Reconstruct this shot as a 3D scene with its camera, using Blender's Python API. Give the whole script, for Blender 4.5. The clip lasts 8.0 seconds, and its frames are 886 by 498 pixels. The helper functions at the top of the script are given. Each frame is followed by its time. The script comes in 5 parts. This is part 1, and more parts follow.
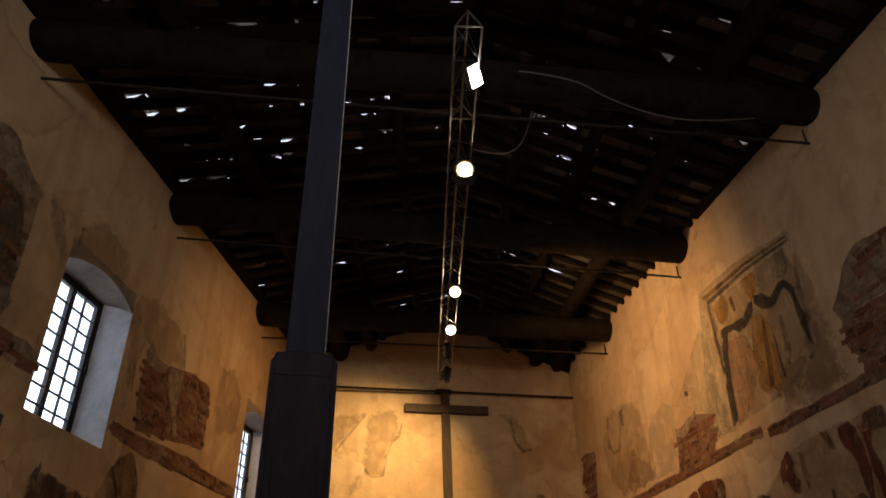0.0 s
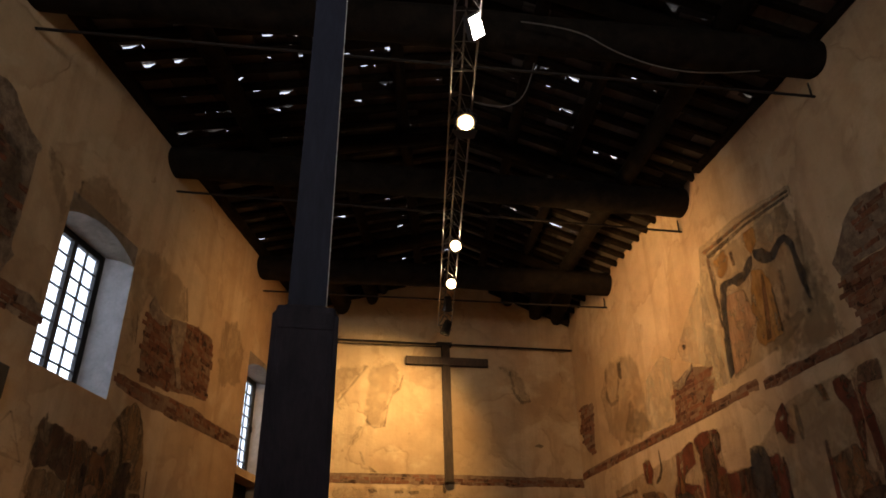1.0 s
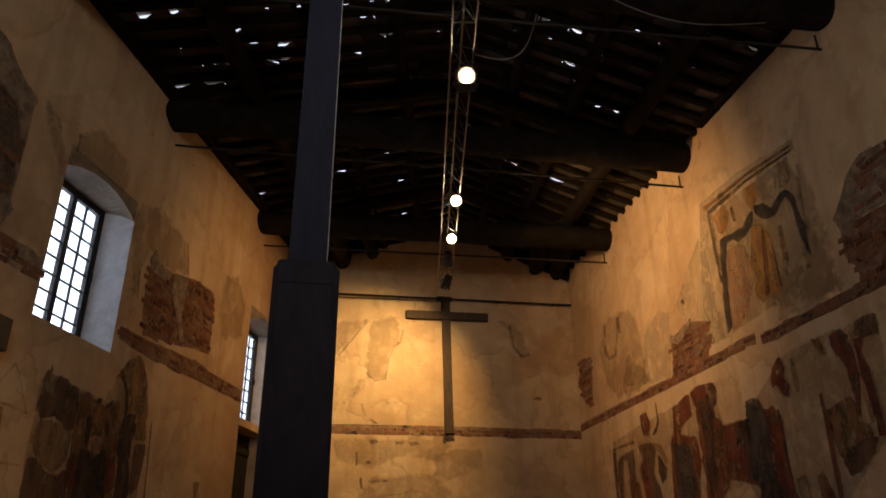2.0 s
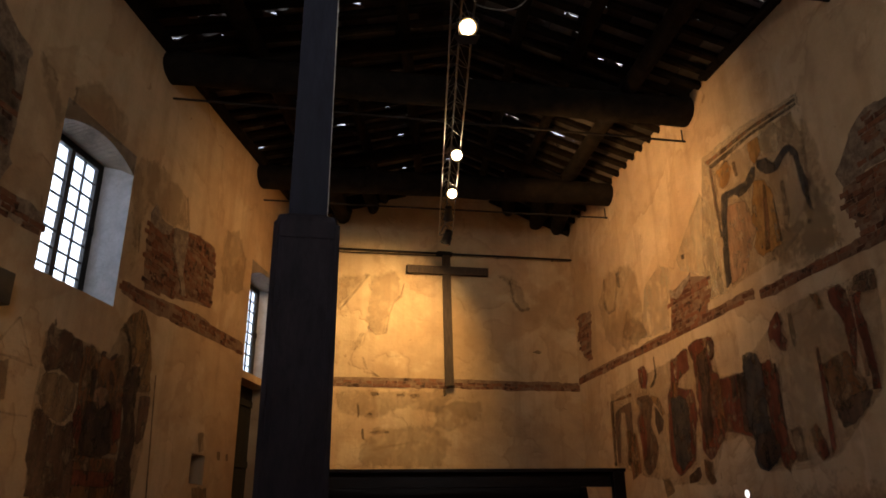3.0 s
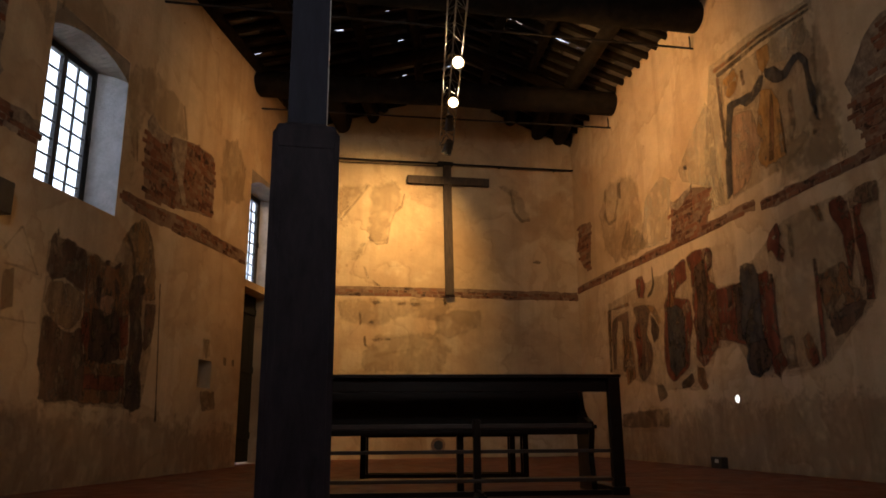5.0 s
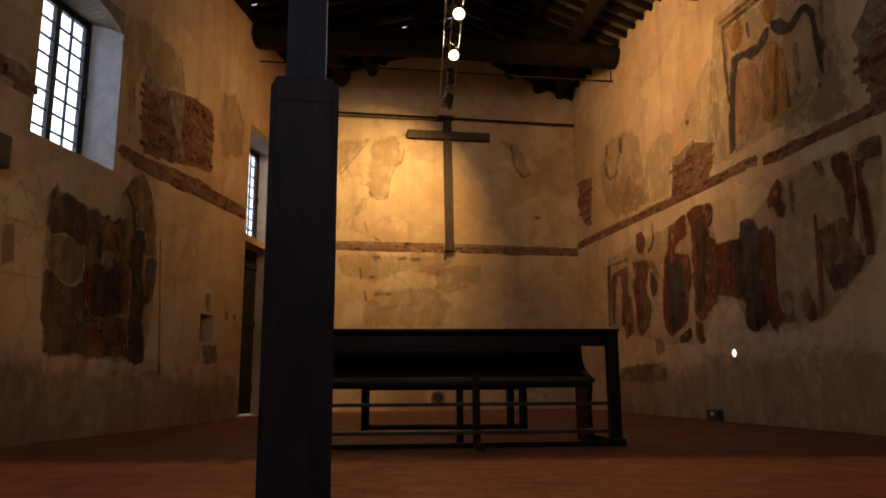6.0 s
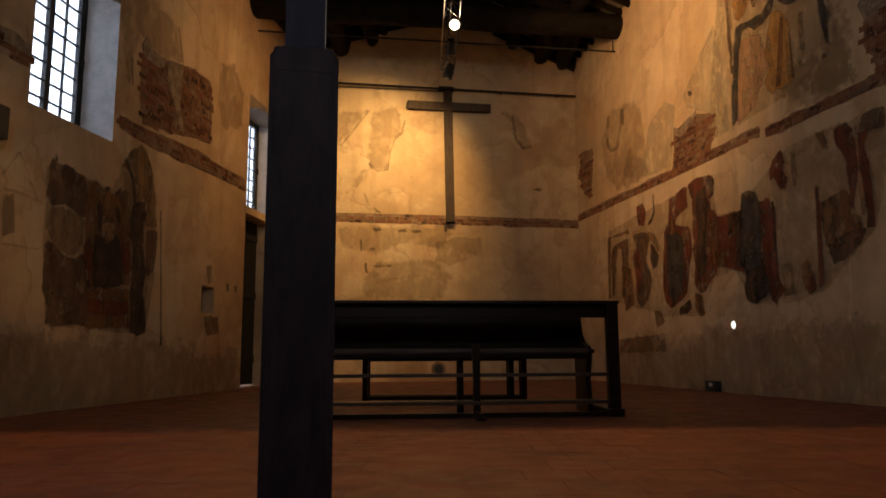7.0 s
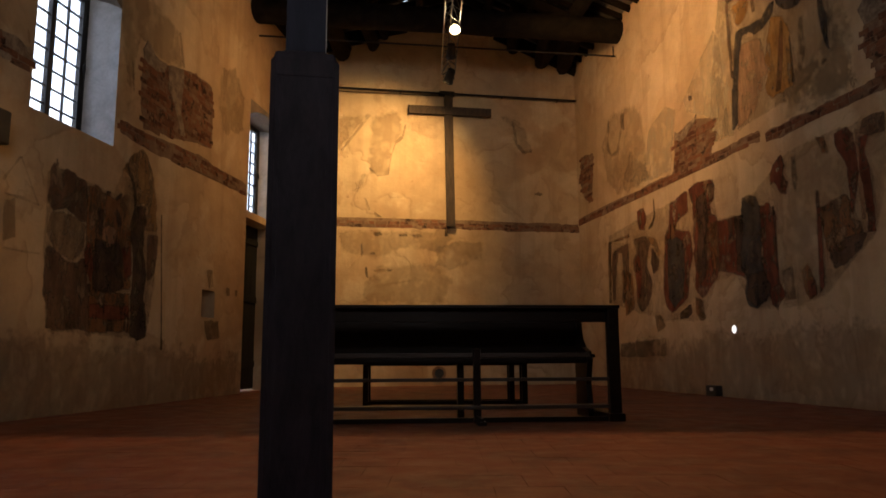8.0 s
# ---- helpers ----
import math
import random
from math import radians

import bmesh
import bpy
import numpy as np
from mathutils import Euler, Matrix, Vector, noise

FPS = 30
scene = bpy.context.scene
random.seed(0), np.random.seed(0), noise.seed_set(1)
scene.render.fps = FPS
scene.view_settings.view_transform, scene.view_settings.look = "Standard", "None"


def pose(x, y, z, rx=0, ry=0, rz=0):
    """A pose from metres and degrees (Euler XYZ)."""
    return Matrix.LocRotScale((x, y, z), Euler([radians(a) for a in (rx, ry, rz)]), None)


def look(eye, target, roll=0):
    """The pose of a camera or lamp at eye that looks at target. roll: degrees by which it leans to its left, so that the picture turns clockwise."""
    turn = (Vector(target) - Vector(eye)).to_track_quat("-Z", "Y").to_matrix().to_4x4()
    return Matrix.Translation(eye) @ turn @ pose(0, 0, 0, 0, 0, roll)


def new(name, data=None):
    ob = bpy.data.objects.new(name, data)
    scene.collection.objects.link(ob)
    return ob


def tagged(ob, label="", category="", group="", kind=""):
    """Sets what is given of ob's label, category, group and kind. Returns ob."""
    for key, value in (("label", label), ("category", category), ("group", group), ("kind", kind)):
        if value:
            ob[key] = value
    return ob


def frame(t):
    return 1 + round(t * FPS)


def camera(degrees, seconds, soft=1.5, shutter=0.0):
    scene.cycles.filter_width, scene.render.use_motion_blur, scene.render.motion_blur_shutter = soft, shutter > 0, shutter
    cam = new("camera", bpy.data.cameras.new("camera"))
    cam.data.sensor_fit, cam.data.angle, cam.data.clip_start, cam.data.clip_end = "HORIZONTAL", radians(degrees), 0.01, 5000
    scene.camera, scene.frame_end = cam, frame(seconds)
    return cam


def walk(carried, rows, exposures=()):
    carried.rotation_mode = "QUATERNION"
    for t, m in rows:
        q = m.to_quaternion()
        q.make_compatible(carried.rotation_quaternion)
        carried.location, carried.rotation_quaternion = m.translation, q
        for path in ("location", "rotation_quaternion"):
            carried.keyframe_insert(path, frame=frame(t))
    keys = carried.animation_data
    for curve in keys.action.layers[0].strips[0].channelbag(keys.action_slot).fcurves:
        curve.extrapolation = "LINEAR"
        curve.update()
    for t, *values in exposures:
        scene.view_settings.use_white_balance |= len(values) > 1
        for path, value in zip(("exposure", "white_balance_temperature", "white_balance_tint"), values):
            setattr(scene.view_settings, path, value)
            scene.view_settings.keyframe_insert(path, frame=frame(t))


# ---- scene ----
# The camera stands on a low stand and tilts down.
cam = camera(62.86, 8.0, soft=1.7)
EYE = (0.0, 0.0, 0.55)
PATH = [(t, pose(*EYE, rx, ry, rz)) for t, rx, ry, rz in (
    (0.0, 121.73, 0.86, 0.14), (0.5, 119.91, 0.78, 0.12), (1.0, 118.10, 0.76, 0.13), (1.5, 116.32, 0.71, 0.12),
    (3.0, 110.97, 0.58, 0.12), (3.5, 109.19, 0.54, 0.13), (4.0, 107.40, 0.49, 0.13), (4.5, 105.61, 0.46, 0.13),
    (6.0, 100.37, 0.34, 0.12), (6.5, 98.63, 0.32, 0.13), (7.0, 98.15, 0.29, 0.15), (7.5, 98.34, 0.29, 0.16),
    (8.0, 98.50, 0.28, 0.19))]
walk(cam, PATH, exposures=((0.0, 2.5), (8.0, 2.5)))

# ---- light ----
world = bpy.data.worlds.new("sky")
scene.world = world
world.use_nodes = True
wn = world.node_tree
sky = wn.nodes.new("ShaderNodeTexSky")
sky.sky_type, sky.sun_disc = "NISHITA", False
sky.sun_elevation, sky.sun_rotation = radians(40), radians(115)
sky.air_density, sky.dust_density, sky.ozone_density = 0.6, 8.0, 1.0
haze = wn.nodes.new("ShaderNodeHueSaturation")
haze.inputs["Saturation"].default_value = 0.5
wn.links.new(sky.outputs[0], haze.inputs["Color"])
wn.links.new(haze.outputs[0], wn.nodes["Background"].inputs[0])
wn.nodes["Background"].inputs[1].default_value = 0.15

sun_data = bpy.data.lights.new("sun", "SUN")
sun_data.energy, sun_data.angle, sun_data.color = 0.5, radians(40), (1.0, 0.95, 0.88)
sun = new("sun", sun_data)
sun.matrix_world = look((30, 15, 30), (0, 6, 0))

HALOGEN = (1.0, 0.54, 0.20)


def spot(name, eye, target, watts, degrees, blend=0.6, color=HALOGEN, size=0.06):
    d = bpy.data.lights.new(name, "SPOT")
    d.energy, d.spot_size, d.spot_blend, d.color, d.shadow_soft_size = watts, radians(degrees), blend, color, size
    o = new(name, d)
    o.matrix_world = look(eye, target)
    return o


TRUSS_Z = 5.80


spot("spot_back_wall", (0.08, 12.02, 5.50), (-1.40, 14.15, 3.85), 130, 103, 1.0, (1.0, 0.615, 0.23))
spot("spot_right_wall", (0.27, 9.38, 5.56), (3.50, 11.2, 5.1), 98, 106, 1.0, (1.0, 0.555, 0.20))
spot("spot_left_wall", (0.16, 10.70, 5.56), (-3.3, 11.0, 4.5), 33, 88, 1.0)
spot("spot_floor", (0.30, 6.36, 5.54), (-0.8, 2.6, 0.0), 64, 120, 0.8, size=0.006)

# Added fill light behind the camera; its rear window is assumed and unseen.
area = bpy.data.lights.new("rear_fill", "AREA")
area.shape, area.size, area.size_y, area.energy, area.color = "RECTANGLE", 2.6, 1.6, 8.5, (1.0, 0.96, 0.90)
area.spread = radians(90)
new("rear_fill", area).matrix_world = look((0.6, -4.05, 4.5), (-0.3, 5.0, 6.2))

# Sky light in the openings of the two windows.
for wx, wy in ((-4.95, 8.0), (-4.15, 13.3)):
    pane_sky = bpy.data.lights.new("window_daylight", "AREA")
    pane_sky.shape, pane_sky.size, pane_sky.size_y, pane_sky.energy, pane_sky.color = "RECTANGLE", 2.6, 2.7, 8.0, (0.62, 0.77, 1.0)
    pane_lamp = new("window_daylight", pane_sky)
    pane_lamp.matrix_world = look((wx, wy, 4.2), (wx + 1.0, wy - 0.141, 4.2))

# ---- materials ----


class Nodes:
    def __init__(self, name):
        self.m = bpy.data.materials.new(name)
        self.m.use_nodes = True
        self.t = self.m.node_tree
        self.b = self.t.nodes["Principled BSDF"]
        self.co = self.t.nodes.new("ShaderNodeTexCoord").outputs["Object"]

    def noise(self, scale, detail=6.0, rough=0.6, stretch=None, warp=0.0):
        n = self.t.nodes.new("ShaderNodeTexNoise")
        n.inputs["Scale"].default_value, n.inputs["Detail"].default_value = scale, detail
        n.inputs["Roughness"].default_value, n.inputs["Distortion"].default_value = rough, warp
        src = self.co
        if stretch:
            mp = self.t.nodes.new("ShaderNodeMapping")
            mp.inputs["Scale"].default_value = stretch
            self.t.links.new(src, mp.inputs[0])
            src = mp.outputs[0]
        self.t.links.new(src, n.inputs["Vector"])
        return n.outputs["Fac"]

    def ramp(self, fac, *stops):
        r = self.t.nodes.new("ShaderNodeValToRGB")
        el = r.color_ramp.elements
        while len(el) < len(stops):
            el.new(0.5)
        for e, (p, c) in zip(el, stops):
            e.position = p
            e.color = (*c, 1) if len(c) == 3 else c
        self.t.links.new(fac, r.inputs[0])
        return r.outputs[0]

    def mix(self, fac, a, b, kind="MIX"):
        x = self.t.nodes.new("ShaderNodeMix")
        x.data_type, x.blend_type = "RGBA", kind
        for sock, v in ((0, fac), (6, a), (7, b)):
            if isinstance(v, (int, float)):
                x.inputs[sock].default_value = v
            elif isinstance(v, tuple):
                x.inputs[sock].default_value = (*v, 1)
            else:
                self.t.links.new(v, x.inputs[sock])
        return x.outputs[2]

    def random(self):
        return self.t.nodes.new("ShaderNodeObjectInfo").outputs["Random"]

    def island(self):
        return self.t.nodes.new("ShaderNodeNewGeometry").outputs["Random Per Island"]

    def done(self, colour, rough=0.85, bump=(), metal=0.0, spec=None):
        if isinstance(colour, tuple):
            self.b.inputs["Base Color"].default_value = (*colour, 1)
        else:
            self.t.links.new(colour, self.b.inputs["Base Color"])
        if isinstance(rough, (int, float)):
            self.b.inputs["Roughness"].default_value = rough
        else:
            self.t.links.new(rough, self.b.inputs["Roughness"])
        self.b.inputs["Metallic"].default_value = metal
        if spec is not None:
            self.b.inputs["Specular IOR Level"].default_value = spec
        last = None
        for fac, dist in bump:
            u = self.t.nodes.new("ShaderNodeBump")
            u.inputs["Distance"].default_value = dist
            self.t.links.new(fac, u.inputs["Height"])
            if last:
                self.t.links.new(last, u.inputs["Normal"])
            last = u.outputs[0]
        if last:
            self.t.links.new(last, self.b.inputs["Normal"])
        return self.m


def G(v):
    return (v, v, v)


def plaster():
    n = Nodes("old_plaster")
    big = n.noise(0.38, 7, 0.55, warp=0.5)
    mid = n.noise(0.75, 5, 0.5, warp=0.35)
    fine = n.noise(26, 6, 0.7)
    runs = n.noise(1.5, 6, 0.6, (2.4, 2.4, 0.16))
    c = n.ramp(big, (0.34, (0.42, 0.270, 0.150)), (0.46, (0.53, 0.375, 0.225)), (0.62, (0.63, 0.480, 0.305)))
    coats = n.ramp(mid, (0.500, G(0.0)), (0.515, G(1.0)))
    c = n.mix(n.mix(0.34, G(0.0), coats), c, (0.47, 0.325, 0.19))
    rim = n.ramp(mid, (0.494, G(0.0)), (0.502, G(1.0)), (0.508, G(1.0)), (0.535, G(0.0)))
    c = n.mix(n.mix(0.26, G(0.0), rim), c, (0.32, 0.20, 0.11))
    pale = n.ramp(n.noise(0.8, 7, 0.55, warp=0.3), (0.53, G(0.0)), (0.58, G(1.0)))
    c = n.mix(n.mix(0.45, G(0.0), pale), c, (0.67, 0.53, 0.35))
    c = n.mix(n.ramp(runs, (0.50, G(0.0)), (0.74, G(0.55))), c, (0.36, 0.24, 0.14))
    c = n.mix(0.22, c, n.ramp(n.noise(3, 7, 0.6), (0.36, G(0.5)), (0.56, G(1.0))), "MULTIPLY")
    c = n.mix(0.14, c, n.ramp(fine, (0.3, G(0.55)), (0.6, G(1.0))), "MULTIPLY")
    chips = n.ramp(n.noise(5, 3, 0.5, warp=0.3), (0.73, G(0.0)), (0.745, G(1.0)))
    c = n.mix(n.mix(0.55, G(0.0), chips), c, (0.27, 0.165, 0.09))
    return n.done(c, 0.92, ((n.noise(1.6, 5), 0.035), (coats, 0.006), (fine, 0.003)), spec=0.2)


def pigment(name, a, b, wear=0.5, cover_most=0.95):
    """Worn paint on plaster: two tones, frayed towards its edges, flaked where the wall shows through."""
    n = Nodes(name)
    c = n.mix(n.ramp(n.noise(4.5, 7, 0.6, warp=0.2), (0.35, G(0.0)), (0.62, G(1.0))), a, b)
    streak = n.ramp(n.noise(4.0, 8, 0.65, (1.6, 1.6, 0.35), 0.1), (0.40, G(0.45)), (0.60, G(1.0)))
    c = n.mix(0.8, c, streak, "MULTIPLY")
    c = n.mix(0.5, c, n.ramp(n.noise(24, 7, 0.75), (0.3, G(0.5)), (0.62, G(1.0))), "MULTIPLY")
    edge = n.t.nodes.new("ShaderNodeAttribute")
    edge.attribute_name = "edge"
    total = edge.outputs["Fac"]
    for fac, amount in ((n.noise(4.0, 6, 0.6, warp=0.2), 1.1), (n.noise(17, 5, 0.65), 0.55)):
        k = n.t.nodes.new("ShaderNodeMath")
        k.operation = "MULTIPLY_ADD"
        k.inputs[1].default_value = amount
        n.t.links.new(fac, k.inputs[0])
        n.t.links.new(total, k.inputs[2])
        k2 = n.t.nodes.new("ShaderNodeMath")
        k2.operation = "SUBTRACT"
        k2.inputs[1].default_value = amount * 0.5
        n.t.links.new(k.outputs[0], k2.inputs[0])
        total = k2.outputs[0]
    cover = n.ramp(total, (0.44, G(0.0)), (0.62, G(cover_most)))
    flake = n.ramp(n.noise(6.0, 9, 0.7, (1, 1, 0.7), 0.1), (0.50, G(1.0)), (0.62, G(1.0 - wear)))
    n.t.links.new(n.mix(1.0, cover, flake, "MULTIPLY"), n.b.inputs["Alpha"])
    return n.done(c, 0.9, ((n.noise(20, 6, 0.7), 0.004),), spec=0.2)


def brick_mat():
    n = Nodes("old_brick")
    c = n.ramp(n.random(), (0.0, (0.10, 0.040, 0.024)), (0.30, (0.185, 0.078, 0.043)), (0.75, (0.26, 0.115, 0.062)), (1.0, (0.18, 0.110, 0.070)))
    n.co = n.t.nodes.new("ShaderNodeNewGeometry").outputs["Position"]
    c = n.mix(n.ramp(n.noise(5.5, 7, 0.65), (0.48, G(0.0)), (0.62, G(0.8))), c, (0.235, 0.150, 0.092))
    c = n.mix(n.ramp(n.noise(7.5, 5, 0.6, warp=0.4), (0.55, G(0.0)), (0.64, G(0.9))), c, (0.045, 0.026, 0.019))
    c = n.mix(0.4, c, n.ramp(n.noise(45, 5, 0.7), (0.3, G(0.45)), (0.62, G(1.0))), "MULTIPLY")
    return n.done(c, 0.93, ((n.noise(30, 6, 0.7), 0.008),), spec=0.15)


def simple(name, a, b, scale=6.0, rough=0.85, bump=0.004, stretch=None, metal=0.0, spec=None):
    n = Nodes(name)
    f = n.noise(scale, 8, 0.65, stretch, 0.4)
    c = n.mix(n.ramp(f, (0.35, G(0.0)), (0.65, G(1.0))), a, b)
    c = n.mix(0.35, c, n.ramp(n.noise(scale * 6, 6, 0.7, stretch), (0.3, G(0.5)), (0.65, G(1.0))), "MULTIPLY")
    return n.done(c, rough, ((n.noise(scale * 4, 6, 0.7, stretch), bump),), metal, spec)


def glow(name, colour, strength):
    n = Nodes(name)
    n.b.inputs["Emission Color"].default_value = (*colour, 1)
    n.b.inputs["Emission Strength"].default_value = strength
    return n.done((0.8, 0.8, 0.8), 0.4)


def tile_mat():
    n = Nodes("terracotta_floor")
    c = n.ramp(n.random(), (0.0, (0.215, 0.068, 0.037)), (0.5, (0.225, 0.073, 0.040)), (1.0, (0.24, 0.081, 0.045)))
    n.co = n.t.nodes.new("ShaderNodeNewGeometry").outputs["Position"]
    c = n.mix(n.ramp(n.noise(1.4, 8, 0.65, warp=0.5), (0.45, G(0.0)), (0.62, G(0.8))), c, (0.125, 0.047, 0.030))
    c = n.mix(n.ramp(n.noise(3.1, 6, 0.6, (1, 2.2, 1)), (0.60, G(0.0)), (0.68, G(0.6))), c, (0.30, 0.125, 0.070))
    c = n.mix(0.5, c, n.ramp(n.noise(30, 6, 0.7), (0.3, G(0.5)), (0.65, G(1.0))), "MULTIPLY")
    return n.done(c, n.ramp(n.noise(5, 6), (0.3, G(0.45)), (0.7, G(0.75))), ((n.noise(35, 6, 0.7), 0.003),), spec=0.35)


def roof_tile_mat():
    n = Nodes("roof_tile_underside")
    c = n.ramp(n.island(), (0.0, (0.046, 0.041, 0.037)), (0.6, (0.105, 0.093, 0.083)), (1.0, (0.22, 0.198, 0.18)))
    c = n.mix(0.6, c, n.ramp(n.noise(9, 8, 0.7), (0.3, G(0.35)), (0.65, G(1.0))), "MULTIPLY")
    return n.done(c, 0.9, ((n.noise(25, 6, 0.7), 0.006),), spec=0.2)


PLASTER = plaster()
PIGMENTS = {
    "soot": pigment("dark_grey_brown_pigment", (0.150, 0.086, 0.055), (0.225, 0.134, 0.080), 0.45, 0.84),
    "dark": pigment("near_black_pigment", (0.075, 0.046, 0.034), (0.135, 0.080, 0.050), 0.35, 0.90),
    "umber": pigment("brown_pigment", (0.27, 0.120, 0.050), (0.36, 0.185, 0.082), 0.6, 0.72),
    "red": pigment("dark_red_pigment", (0.170, 0.046, 0.027), (0.26, 0.085, 0.044), 0.50, 0.90),
    "ochre": pigment("ochre_pigment", (0.33, 0.185, 0.080), (0.42, 0.255, 0.115), 0.6, 0.70),
    "orange": pigment("orange_ochre_pigment", (0.50, 0.255, 0.075), (0.58, 0.33, 0.125), 0.5, 0.85),
    "tan": pigment("faded_tan_pigment", (0.47, 0.295, 0.145), (0.56, 0.375, 0.200), 0.6, 0.36),
    "pale": pigment("pale_plaster_fill", (0.72, 0.58, 0.385), (0.78, 0.64, 0.43), 0.5, 0.42),
    "bare": pigment("bare_fill_plaster", (0.38, 0.245, 0.135), (0.46, 0.310, 0.175), 0.4, 0.80),
    "coat": pigment("older_plaster_coat", (0.43, 0.275, 0.145), (0.52, 0.350, 0.195), 0.6, 0.34),
    "edge_line": pigment("plaster_coat_edge", (0.30, 0.185, 0.095), (0.38, 0.245, 0.135), 0.6, 0.30),
    "pink": pigment("faded_pink_pigment", (0.60, 0.335, 0.19), (0.66, 0.42, 0.255), 0.6, 0.65),
    "slate": pigment("slate_blue_pigment", (0.056, 0.052, 0.052), (0.115, 0.092, 0.076), 0.4, 0.93),
    "line": pigment("charcoal_line", (0.10, 0.065, 0.04), (0.17, 0.11, 0.07), 0.4, 0.65),
    "stain": pigment("damp_stain", (0.25, 0.150, 0.078), (0.35, 0.225, 0.122), 0.6, 0.55),
    "damp_and_shade": pigment("damp_and_base_shade", (0.27, 0.150, 0.078), (0.36, 0.215, 0.118), 0.5, 0.34),
}
MORTAR = simple("crumbled_mortar", (0.16, 0.085, 0.050), (0.30, 0.195, 0.12), 9, 0.95, 0.012)
RUBBLE = simple("bare_rubble", (0.17, 0.115, 0.08), (0.42, 0.32, 0.22), 9, 0.95, 0.03)
BRICK = brick_mat()
TILE = tile_mat()
GROUT = simple("floor_grout", (0.20, 0.068, 0.038), (0.25, 0.088, 0.050), 8, 0.9, 0.003)
TIMBER = simple("black_old_timber", (0.007, 0.0055, 0.0045), (0.021, 0.015, 0.011), 5, 0.9, 0.012, spec=0.1)
ROOFTILE = roof_tile_mat()
# Paler than the other tiles: skylight on the covers put into their colour.
COVERTILE = simple("pale_lit_cover_tile", (0.12, 0.118, 0.115), (0.42, 0.415, 0.41), 9, 0.95, 0.006)
PEWWOOD = simple("dark_walnut", (0.007, 0.004, 0.003), (0.016, 0.008, 0.005), 4, 0.30, 0.0015, (1, 8, 8), spec=0.10)
# Lighter walnut: wear on the kneeler, and the rails' glints put into colour.
PEWWORN_GLINT = simple("worn_glinting_walnut", (0.020, 0.012, 0.008), (0.048, 0.029, 0.019), 5, 0.38, 0.002, (1, 8, 8), spec=0.3)
CROSSWOOD = simple("weathered_dark_wood", (0.030, 0.018, 0.011), (0.070, 0.042, 0.025), 5, 0.8, 0.006, (6, 6, 1))
PILLAR = simple("dark_blue_grey_paint", (0.016, 0.014, 0.021), (0.034, 0.030, 0.042), 5, 0.65, 0.004, (3, 3, 1), spec=0.2)
SHAFT = simple("dark_blue_painted_wood", (0.008, 0.010, 0.024), (0.016, 0.020, 0.040), 5, 0.6, 0.003, (3, 3, 0.6), spec=0.2)
IRON = simple("rusty_iron", (0.010, 0.008, 0.007), (0.024, 0.017, 0.013), 12, 0.7, 0.002, metal=0.4)
BLACKMETAL = simple("black_lamp_metal", (0.012, 0.012, 0.013), (0.03, 0.03, 0.03), 10, 0.5, 0.001)
ALU = simple("dull_aluminium", (0.13, 0.12, 0.115), (0.22, 0.21, 0.20), 12, 0.45, 0.001, metal=0.9)
CABLE = simple("grey_cable", (0.08, 0.075, 0.07), (0.13, 0.12, 0.11), 8, 0.6, 0.001)
WHITE = simple("white_label", (0.70, 0.70, 0.68), (0.80, 0.80, 0.78), 8, 0.6, 0.001)
FRAMEPAINT = simple("dark_iron_window_paint", (0.010, 0.009, 0.008), (0.024, 0.020, 0.018), 9, 0.6, 0.002)
# Near-black door wood: the doorway's shade is put into its colour.
DOORWOOD = simple("shade_dark_door", (0.006, 0.005, 0.004), (0.012, 0.010, 0.008), 6, 0.7, 0.003, (4, 4, 1), spec=0.2)
GROUND = simple("pale_outdoor_gravel", (0.36, 0.34, 0.31), (0.48, 0.46, 0.42), 3, 0.95, 0.02)
HALOGLOW = glow("warm_halo_glow", (1.0, 0.50, 0.12), 0.16)
LAMPGLOW = glow("halogen_glow", (1.0, 0.78, 0.45), 14.0)
FLOODGLOW = glow("flood_glow", (1.0, 0.93, 0.80), 9.0)
GLOWDISC = glow("daylight", (1.0, 0.96, 0.9), 0.25)


def glass_mat():
    n = Nodes("old_frosted_glass")
    n.b.inputs["Transmission Weight"].default_value = 1.0
    n.b.inputs["IOR"].default_value = 1.1
    return n.done(n.mix(n.ramp(n.random(), (0.0, G(0.0)), (1.0, G(1.0))), (0.86, 0.87, 0.9), (0.97, 0.97, 0.97)), 0.25)


GLASS = glass_mat()
# Darker plaster tone for the niche back and the arched heads.
DARKPLASTER = simple("darker_plaster", (0.20, 0.155, 0.115), (0.32, 0.255, 0.19), 4, 0.92, 0.006)
LIMEWASH = simple("old_limewash", (0.40, 0.40, 0.42), (0.56, 0.56, 0.58), 5, 0.9, 0.006)

# ---- building helpers ----


def finish(name, bm, material, parent=None, label="", smooth=False):
    bmesh.ops.recalc_face_normals(bm, faces=bm.faces)
    me = bpy.data.meshes.new(name)
    bm.to_mesh(me)
    bm.free()
    me.materials.append(material)
    if smooth:
        for p in me.polygons:
            p.use_smooth = True
    ob = new(name, me)
    if parent is not None:
        ob.parent = parent
    if label:
        ob["label"] = label
    return ob


part = finish


def empty(name, label, category, group="", at=(0, 0, 0), kind=""):
    ob = new(name)
    ob.location = at
    return tagged(ob, label, category, group, kind)


